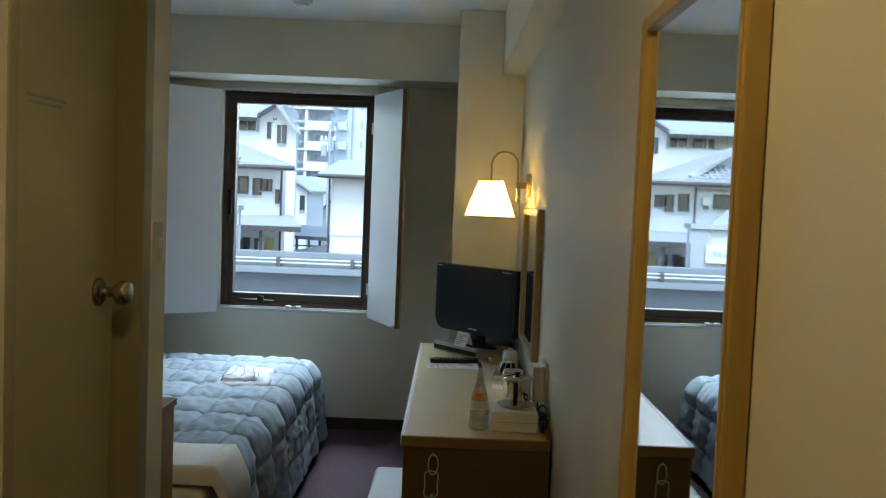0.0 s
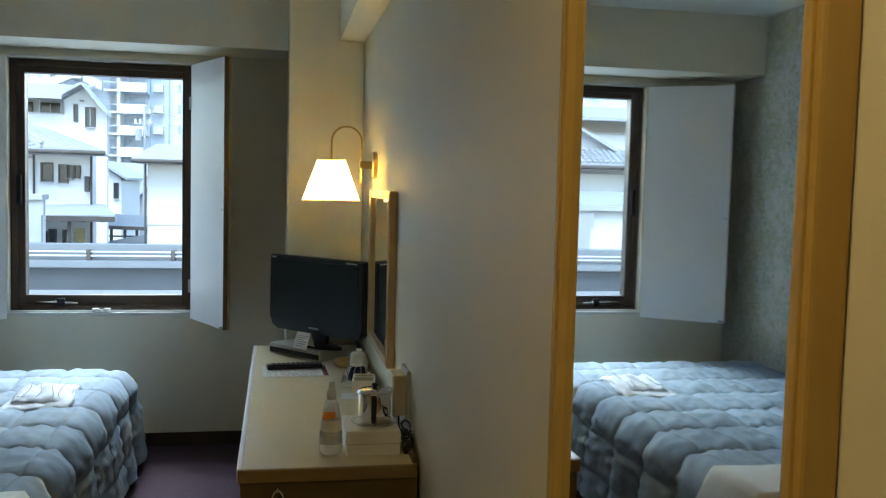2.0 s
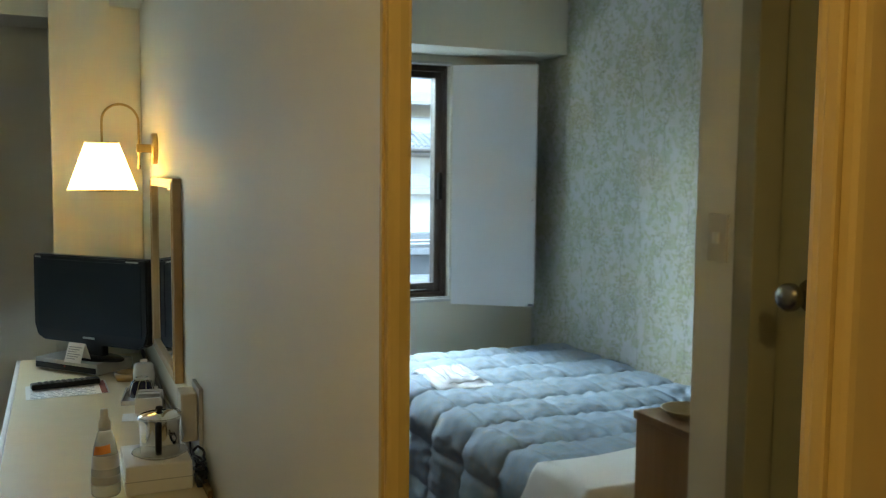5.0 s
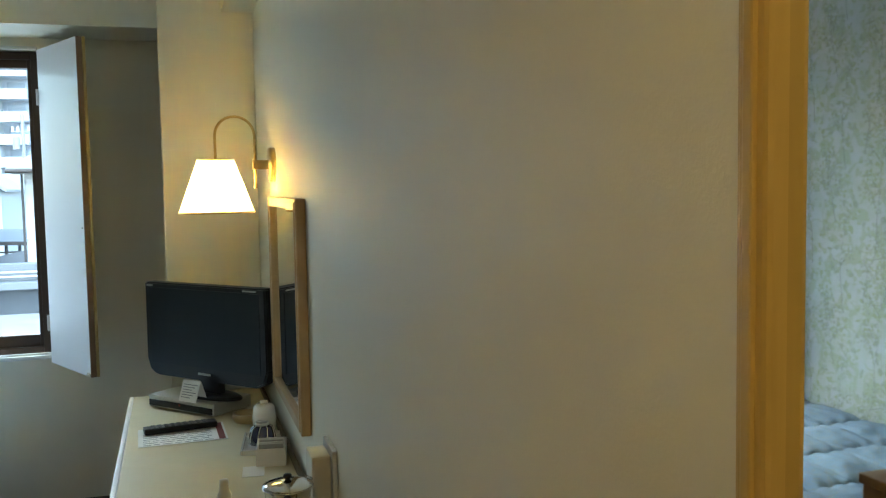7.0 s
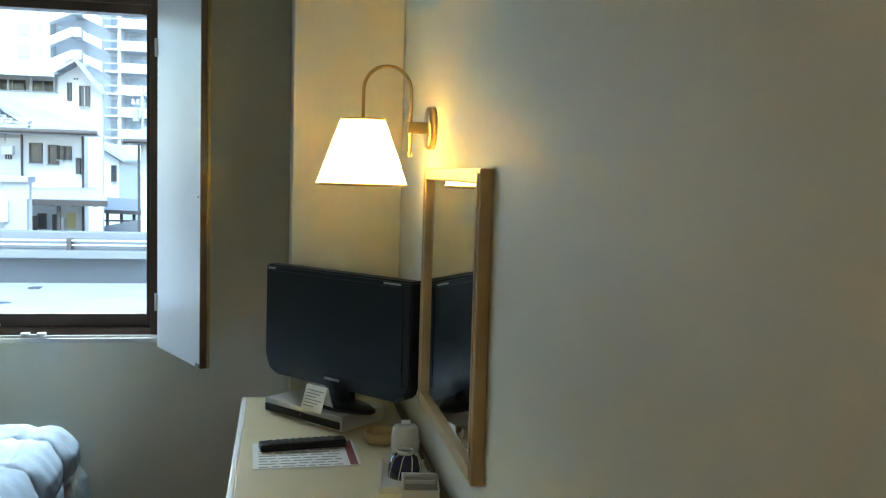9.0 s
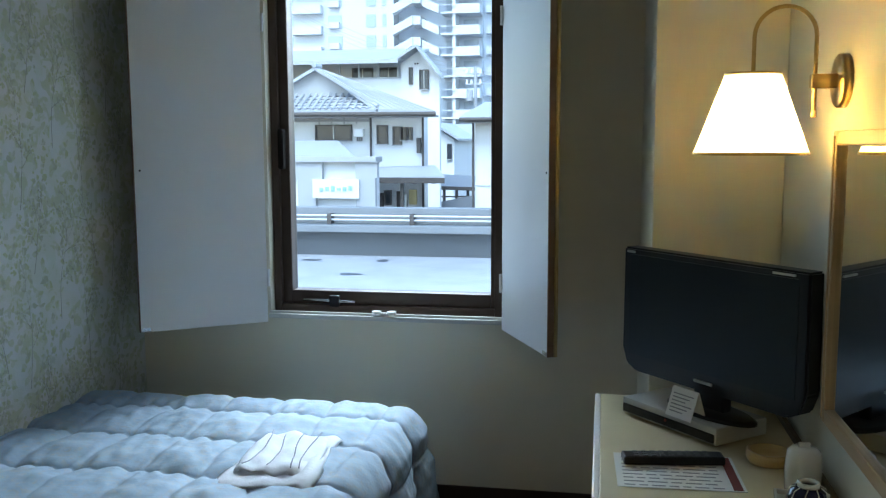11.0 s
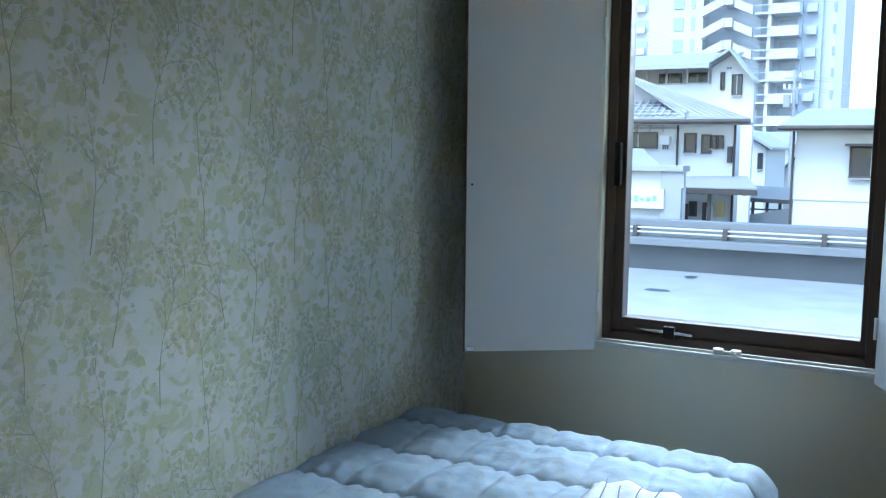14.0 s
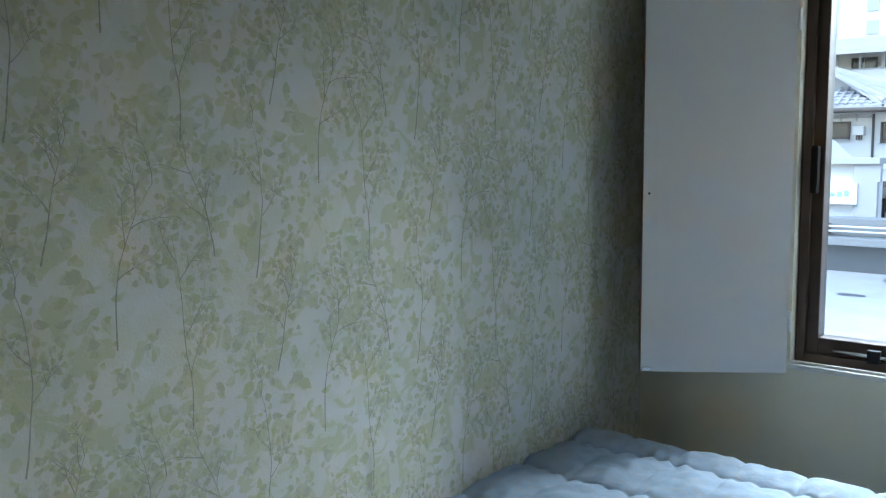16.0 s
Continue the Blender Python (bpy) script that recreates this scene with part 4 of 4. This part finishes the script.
def house_window(house, x0, x1, y, z0, z1, bars=1, sill=True):
    """A framed sash window standing a little proud of a facade that faces the roof deck."""
    f = bmesh.new()
    for a in ((x0 - 0.04, x0, z0 - 0.04, z1 + 0.04), (x1, x1 + 0.04, z0 - 0.04, z1 + 0.04), (x0, x1, z0 - 0.04, z0), (x0, x1, z1, z1 + 0.04)):
        box(f, a[0], a[1], y - 0.07, y + 0.01, a[2], a[3])
    w = P("window", f, M_TIMBER, house)
    P("pane", B(x0, x1, y - 0.03, y - 0.01, z0, z1), M_DARKW, house, "", w)
    for k in range(bars):
        xm = x0 + (x1 - x0) * (k + 1) / (bars + 1)
        P("mullion", B(xm - 0.015, xm + 0.015, y - 0.06, y - 0.03, z0, z1), M_GREYP, house, "", w)
    if sill:
        P("sill", B(x0 - 0.06, x1 + 0.06, y - 0.12, y - 0.07, z0 - 0.07, z0 - 0.04), M_STUCCO2, house, "", w)


# tiled two-storey house with a gablet roof and a lean-to
ha = thing("house", (-8.4, 28.0, GZ), "white two-storey house with a grey tiled gablet roof", "house", "houses outside")
P("wall", B(-13.8, -4.9, 26, 26.5, GZ, 2.16), M_STUCCO, ha)
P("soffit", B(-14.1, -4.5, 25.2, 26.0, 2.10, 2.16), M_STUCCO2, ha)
P("gutter", rod(bmesh.new(), (-14.2, 25.14, 2.20), (-4.42, 25.14, 2.17), 0.06), M_TIMBER, ha)
side = P("roof", slab(bmesh.new(), (-6.05, 25.2, 2.32), (-4.42, 25.2, 2.24), (-7.9, 26.45, 3.46), (-8.0, 26.35, 3.50), 0.07), M_ROOFG, ha, "pale wet sheet roof slope")
for k in range(8):
    t = (k + 0.5) / 8
    a = Vector((-6.05 + 1.63 * t, 25.19, 2.335 - 0.08 * t))
    P("roof_seam", rod(bmesh.new(), a, a.lerp(Vector((-7.95, 26.4, 3.50)), 0.97), 0.012, 0.006, seg=6), M_STUCCO2, ha, "", side)
front = P("roof", slab(bmesh.new(), (-14.2, 25.2, 2.26), (-6.0, 25.2, 2.30), (-6.81, 26.2, 2.74), (-14.2, 26.2, 2.74), 0.10), M_TILE, ha, "grey tiled front roof slope")
tile_bm = bmesh.new()
rod(tile_bm, (0, 0, 0), (0, 1.0, 0.45), 0.04, seg=8)
tile_me = bpy.data.meshes.new("tile_row")
tile_bm.to_mesh(tile_me)
tile_bm.free()
tile_me.materials.append(M_TILE)
for k in range(42):
    x = -14.1 + 0.19 * k
    run = max(0.1, min(1.0, (-6.02 - x) / 0.8))
    o = new("tile_row", tile_me)
    o.parent = front
    o.location = Vector((x, 25.2, 2.32)) - ha.location
    o.scale = (1, run, run)
for k in range(5):
    t = (k + 0.5) / 5
    P("tile_course", rod(bmesh.new(), (-14.2, 25.2 + 1.0 * t, 2.33 + 0.45 * t), (-6.05 - 0.75 * t, 25.2 + 1.0 * t, 2.33 + 0.45 * t), 0.018, seg=6), M_STUCCO2, ha, "", front)
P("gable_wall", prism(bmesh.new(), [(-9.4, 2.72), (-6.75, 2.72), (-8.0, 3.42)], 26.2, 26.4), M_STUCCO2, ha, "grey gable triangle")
for x in (-6.0, -10.0):
    P("barge_board", slab(bmesh.new(), (-8.0, 26.0, 3.52), (x, 25.3 if x > -8 else 26.0, 2.44), (x, 25.5 if x > -8 else 26.3, 2.46), (-8.0, 26.3, 3.54), 0.10), M_TILE, ha, "tiled gable verge")
P("ridge_cap", rod(bmesh.new(), (-8.0, 25.95, 3.56), (-8.0, 26.5, 3.56), 0.07), M_TILE, ha)
P("hip_cap", rod(bmesh.new(), (-6.85, 26.15, 2.80), (-6.0, 25.2, 2.38), 0.05), M_TILE, ha)
for x0, x1, z0, z1, nb in ((-7.96, -6.98, 1.52, 1.88, 1), (-6.19, -5.95, 1.42, 1.86, 0), (-5.74, -5.56, 1.40, 1.82, 0), (-5.50, -5.41, 1.53, 1.80, 0), (-5.34, -5.25, 1.53, 1.80, 0)):
    house_window(ha, x0, x1, 26.0, z0, z1, nb)
P("shutter_box", B(-5.09, -4.98, 25.86, 26.0, 1.13, 1.55), M_TIMBER, ha)
for x in (-6.40, -4.93):
    P("drain_pipe", rod(bmesh.new(), (x, 25.95, GZ), (x, 25.95, 2.2), 0.03), M_TIMBER, ha)
P("facade_band", B(-13.8, -6.45, 25.96, 26.0, 2.0, 2.06), M_STUCCO2, ha)
for k in range(4):
    P("facade_batten", B(-7.9 + 0.36 * k, -7.87 + 0.36 * k, 25.96, 26.0, 1.93, 2.12), M_STUCCO2, ha)
P("water_heater", B(-6.83, -6.57, 25.75, 26.0, 1.58, 1.80, bevel=0.02), M_STUCCO, ha, "white wall-hung water heater")
for x in (-6.76, -6.70, -6.64):
    P("heater_pipe", rod(bmesh.new(), (x, 25.88, 1.46), (x, 25.88, 1.58), 0.02), M_TIMBER, ha)
P("lean_to_roof", slab(bmesh.new(), (-6.6, 24.4, 0.52), (-4.05, 24.4, 0.56), (-4.6, 26.0, 0.80), (-6.6, 26.0, 0.74), 0.10), M_ROOFG, ha, "grey lean-to roof")
P("lean_to_fascia", B(-6.6, -4.05, 24.36, 24.4, 0.38, 0.52), M_TIMBER, ha)
for k in range(5):
    P("rafter", B(-6.4 + 0.5 * k, -6.34 + 0.5 * k, 24.45, 26.0, 0.36, 0.42), M_TIMBER, ha)
P("ground_floor_door", B(-6.22, -6.06, 25.93, 26.02, GZ, 0.03), M_TIMBER, ha)
house_window(ha, -6.0, -5.87, 26.0, -0.26, 0.06, 0, False)
P("ground_floor_door", B(-5.68, -5.56, 25.93, 26.02, GZ, 0.08), M_TIMBER, ha)
P("gas_meter", B(-5.54, -5.38, 25.78, 26.0, -0.36, 0.0, bevel=0.02), M_STUCCO, ha)
P("yellow_panel", B(-5.32, -5.11, 25.9, 26.02, -0.28, 0.13), M_YELLOW, ha)
for x in (-5.86, -5.20):
    P("post", B(x - 0.04, x + 0.04, 24.5, 24.58, GZ, 0.42), M_TIMBER, ha)

# low building with a sign
sg = thing("sign_building", (-7.0, 22.6, GZ), "low white building with a grey band and teal lettering", "building", "houses outside")
P("wall", B(-12, -5.25, 22, 22.35, GZ, 0.98), M_STUCCO, sg)
P("parapet_band", B(-12.1, -5.19, 21.8, 22.4, 0.98, 1.10), M_STUCCO2, sg, "grey parapet band")
for x0, x1, z0, z1 in ((-5.70, -5.18, 0.62, 0.98), (-5.69, -5.23, GZ, 0.62), (-7.2, -6.50, 0.55, 0.98), (-7.1, -6.66, GZ, 0.55)):
    P("corner_panel", B(x0, x1, 21.86, 22.0, z0, z1), M_STUCCO2, sg, "grey wall panel")
P("sign_board", B(-6.72, -5.60, 21.8, 21.86, 0.14, 0.58), M_STUCCO, sg, "white sign board")
for k in range(6):
    P("lettering", B(-6.55 + 0.14 * k, -6.46 + 0.14 * k, 21.785, 21.802, 0.30 + 0.02 * (k % 2), 0.38 + 0.025 * (k % 3)), M_TEAL, sg, "teal illegible lettering")
P("porch_roof", slab(bmesh.new(), (-9.0, 22.5, 1.15), (-5.9, 22.5, 1.10), (-6.9, 24.5, 1.48), (-9.0, 24.5, 1.48), 0.06), M_ROOFG, sg)

# upper house behind
hb = thing("house", (-9.0, 38.0, GZ), "white gabled house with a deep balcony", "house", "houses outside")
P("wall", prism(bmesh.new(), [(-7.5, GZ), (-6.05, GZ), (-6.05, 3.85), (-6.8, 4.78), (-7.5, 4.32)], 34.6, 34.9), M_STUCCO, hb)
P("rear_wall", B(-16, -7.5, 35.8, 36.2, GZ, 4.5), M_STUCCO, hb)
P("balcony_wall", B(-16, -7.5, 34.6, 34.75, GZ, 3.78), M_STUCCO, hb)
P("balcony_cap", B(-16, -7.5, 34.56, 34.79, 3.78, 3.83), M_STUCCO2, hb)
P("roof", slab(bmesh.new(), (-17, 33.9, 4.40), (-7.45, 33.9, 4.44), (-6.9, 37, 5.10), (-17, 37, 5.10), 0.10), M_ROOFG, hb, "pale grey roof slope")
P("eave_board", B(-17, -7.45, 33.86, 33.9, 4.28, 4.40), M_STUCCO2, hb)
P("roof", slab(bmesh.new(), (-6.82, 34.0, 4.94), (-5.95, 34.0, 3.86), (-5.95, 35.0, 3.86), (-6.82, 35.0, 4.94), 0.10), M_ROOFG, hb)
P("roof", slab(bmesh.new(), (-7.6, 34.0, 4.46), (-6.82, 34.0, 4.94), (-6.82, 35.0, 4.94), (-7.6, 35.0, 4.46), 0.10), M_ROOFG, hb)
for k in range(4):
    P("balcony_post", B(-9.9 + 0.75 * k, -9.84 + 0.75 * k, 34.62, 34.70, 3.83, 4.36), M_STUCCO2, hb)
house_window(hb, -9.66, -8.9, 35.8, 3.5, 4.24, 1, False)
house_window(hb, -8.6, -7.9, 35.8, 3.5, 4.24, 1, False)
house_window(hb, -6.76, -6.48, 34.6, 3.40, 4.04, 1)
house_window(hb, -7.15, -7.08, 34.6, 3.58, 4.13, 0, False)
for x in (-6.95, -6.86):
    P("vent", rod(bmesh.new(), (x, 34.55, 4.30), (x, 34.6, 4.30), 0.03), M_TIMBER, hb)

# white house with a pale hipped roof
hc = thing("house", (-1.0, 25.0, GZ), "plain white house with a pale hipped roof", "house", "houses outside")
P("wall", B(-2.92, 4.0, 22, 29, GZ, 1.90), M_STUCCO, hc)
P("roof", slab(bmesh.new(), (-3.2, 21.5, 1.98), (4.4, 21.5, 1.98), (3.0, 25, 2.45), (-3.1, 25, 2.45), 0.07), M_ROOFG, hc, "pale hipped roof slope")
P("gutter", rod(bmesh.new(), (-3.2, 21.45, 1.92), (4.4, 21.45, 1.92), 0.045), M_TIMBER, hc)
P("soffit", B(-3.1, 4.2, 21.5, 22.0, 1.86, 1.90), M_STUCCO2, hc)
P("drain_pipe", rod(bmesh.new(), (-2.96, 21.95, GZ), (-2.96, 21.95, 1.9), 0.025), M_TIMBER, hc)
house_window(hc, -1.84, -1.1, 22.0, 0.96, 1.52, 1)
P("window_hood", B(-1.95, -1.0, 21.6, 22.0, 1.56, 1.61), M_TIMBER, hc)
for z in (0.43, -0.6):
    P("cladding_joint", B(-2.92, 4.0, 21.985, 22.0, z, z + 0.02), M_STUCCO2, hc)

# small houses, carport and fence in the gap
hd = thing("house", (-8.5, 48.0, GZ), "small white house seen between the others", "house", "houses outside")
P("wall", prism(bmesh.new(), [(-11.0, GZ), (-7.4, GZ), (-7.4, 1.55), (-8.3, 2.15), (-11.0, 2.15)], 46, 52), M_STUCCO, hd)
P("roof", slab(bmesh.new(), (-8.5, 45.6, 2.45), (-7.1, 45.6, 1.60), (-7.1, 52.5, 1.60), (-8.5, 52.5, 2.45), 0.12), M_ROOFG, hd)
house_window(hd, -7.72, -7.55, 46.0, 0.6, 1.3, 0)
house_window(hd, -8.70, -8.52, 46.0, 0.5, 1.3, 0)
he = thing("house", (-8.0, 58.0, GZ), "pale house with a sloping roof at the end of the lane", "house", "houses outside")
P("wall", B(-10.6, -3.0, 58, 64, GZ, 1.8), M_STUCCO, he)
P("roof", slab(bmesh.new(), (-10.9, 57.4, 1.85), (-2.7, 57.4, 1.85), (-3.2, 61, 2.6), (-10.6, 61, 2.6), 0.12), M_ROOFG, he)
P("cladding_joint", B(-10.6, -3.0, 57.98, 58.0, 0.9, 0.95), M_STUCCO2, he)
P("stair_roof", slab(bmesh.new(), (-8.9, 54, -0.5), (-7.0, 54, 1.4), (-7.0, 57.9, 1.4), (-8.9, 57.9, -0.5), 0.12), M_ROOFG, he)
P("stair_wall", prism(bmesh.new(), [(-8.7, GZ), (-7.0, GZ), (-7.0, 1.2), (-8.7, -0.5)], 54.3, 57.8), M_STUCCO2, he)
cp = thing("carport", (-5.8, 38.0, GZ), "dark timber carport beside the lane", "carport")
P("roof", slab(bmesh.new(), (-7.1, 36.5, -0.30), (-4.75, 36.5, -0.36), (-4.9, 40, -0.05), (-7.1, 40, 0.05), 0.10), M_COPE, cp, "grey sheet carport roof")
P("fascia", slab(bmesh.new(), (-7.1, 36.42, -0.28), (-4.75, 36.42, -0.34), (-4.75, 36.5, -0.34), (-7.1, 36.5, -0.28), 0.14), M_TIMBER, cp)
for x in (-6.9, -6.25, -5.75, -5.3, -4.9):
    P("post", B(x - 0.05, x + 0.05, 36.6, 36.7, GZ, -0.38), M_TIMBER, cp)
for z in (-0.75, -1.0):
    P("cross_rail", B(-7.1, -4.8, 36.62, 36.68, z, z + 0.06), M_TIMBER, cp)
P("back_fence", slab(bmesh.new(), (-7.1, 35.6, -1.05), (-4.7, 35.6, -0.55), (-4.7, 35.7, -0.55), (-7.1, 35.7, -1.05), 2.4), M_COPE, cp, "grey sloping lane fence")

# apartment block far behind
ap = thing("apartment_building", (-28, 128, GZ), "tall pale apartment block with stacked balconies", "apartment building")
FH = 2.69
P("wall", B(-75, -27.4, 118, 140, GZ, 36), M_APT, ap)
P("wall", B(-27.4, -16.1, 121, 140, GZ, 36), M_APTD, ap, "balcony recess wall coloured with distance haze")
P("end_wall", B(-16.1, -13.9, 122, 140, GZ, 36), M_APTD, ap)
for k in range(14):
    z = -3.47 + FH * k
    P("balcony", B(-21.1, -16.0, 117.6, 121, z - 0.2, z + 0.05), M_APT, ap)
    P("balcony_front", B(-19.2, -16.0, 117.6, 117.75, z + 0.05, z + 1.0), M_APT, ap)
    P("balcony_rail", B(-21.1, -19.2, 117.6, 117.68, z + 0.85, z + 0.95), M_APT, ap)
    for x0, x1 in ((-20.9, -19.8), (-18.6, -16.6)):
        P("balcony_window", B(x0, x1, 120.85, 121.0, z + 0.3, z + 2.1), M_FARW, ap)
    P("party_wall", B(-19.6, -19.2, 117.8, 121, z, z + FH - 0.2), M_APT, ap)
    P("side_balcony", B(-15.6, -14.4, 120.6, 122, z + 0.2, z + 1.2), M_APT, ap)
    P("stair_flight", slab(bmesh.new(), (-27.3, 116.6, z + 0.9), (-24.6, 116.6, z + 2.2), (-24.6, 118, z + 2.2), (-27.3, 118, z + 0.9), 1.1), M_APT, ap)
    P("stair_landing", B(-24.9, -23.6, 116.8, 121, z + 1.1, z + 2.2), M_APT, ap)
    P("stair_parapet", slab(bmesh.new(), (-23.5, 117.2, z + 1.9), (-21.3, 117.2, z + 0.9), (-21.3, 118, z + 0.9), (-23.5, 118, z + 1.9), 1.1), M_APT, ap)
    for x, wide in ((-42.6, 1.5), (-36.3, 1.9), (-31.1, 1.3), (-28.9, 0.5)):
        P("window", B(x, x + wide, 117.9, 118.02, z + 1.1, z + 2.7), M_FARW, ap)
    P("window_box", B(-36.1, -34.7, 117.5, 118, z + 1.0, z + 1.8), M_APT, ap)
    P("bay_balcony", B(-41.0, -37.0, 116.9, 118, z + 0.2, z + 1.3), M_APT, ap)
tw = thing("tower_block", (-14, 128, GZ), "slim white tower block with a dark window strip", "tower")
P("wall", B(-14.4, -11.5, 124, 136, GZ, 36), M_STUCCO, tw)
P("window_strip", B(-12.45, -11.52, 123.85, 124.02, GZ, 36), M_APTD, tw, "dark vertical strip")
for k in range(14):
    P("window", B(-12.85, -12.5, 123.85, 124.02, -2.9 + FH * k, -1.8 + FH * k), M_FARW, tw)

# utility pole by the lane
up = thing("utility_pole", (-5.62, 41.0, GZ), "slim utility pole with insulators and wires", "utility pole")
P("pole", rod(bmesh.new(), (-5.62, 41, GZ), (-5.62, 41, 4.7), 0.09, 0.07), M_STUCCO2, up)
for z in (4.35, 3.9):
    P("crossarm", B(-6.05, -5.3, 40.94, 41.06, z, z + 0.06), M_STUCCO2, up)
    for x in (-6.0, -5.8, -5.4):
        P("insulator", rod(bmesh.new(), (x, 41, z + 0.06), (x, 41, z + 0.24), 0.06, 0.04), M_STUCCO, up, "white insulator")
P("transformer", rod(bmesh.new(), (-5.85, 40.8, 3.2), (-5.85, 40.8, 3.7), 0.14), M_STUCCO2, up, "grey drum transformer")
for k, x in enumerate((-6.0, -5.8, -5.4, -5.3)):
    pts = [(x + 14 * t, 41 - 2 * t, 4.5 - 0.45 * (k % 2) - 1.6 * t * (1 - t) * 2) for t in [m / 10 for m in range(-6, 11)]]
    P("wire", tube(bmesh.new(), pts, 0.009, 6), M_STUCCO2, up)
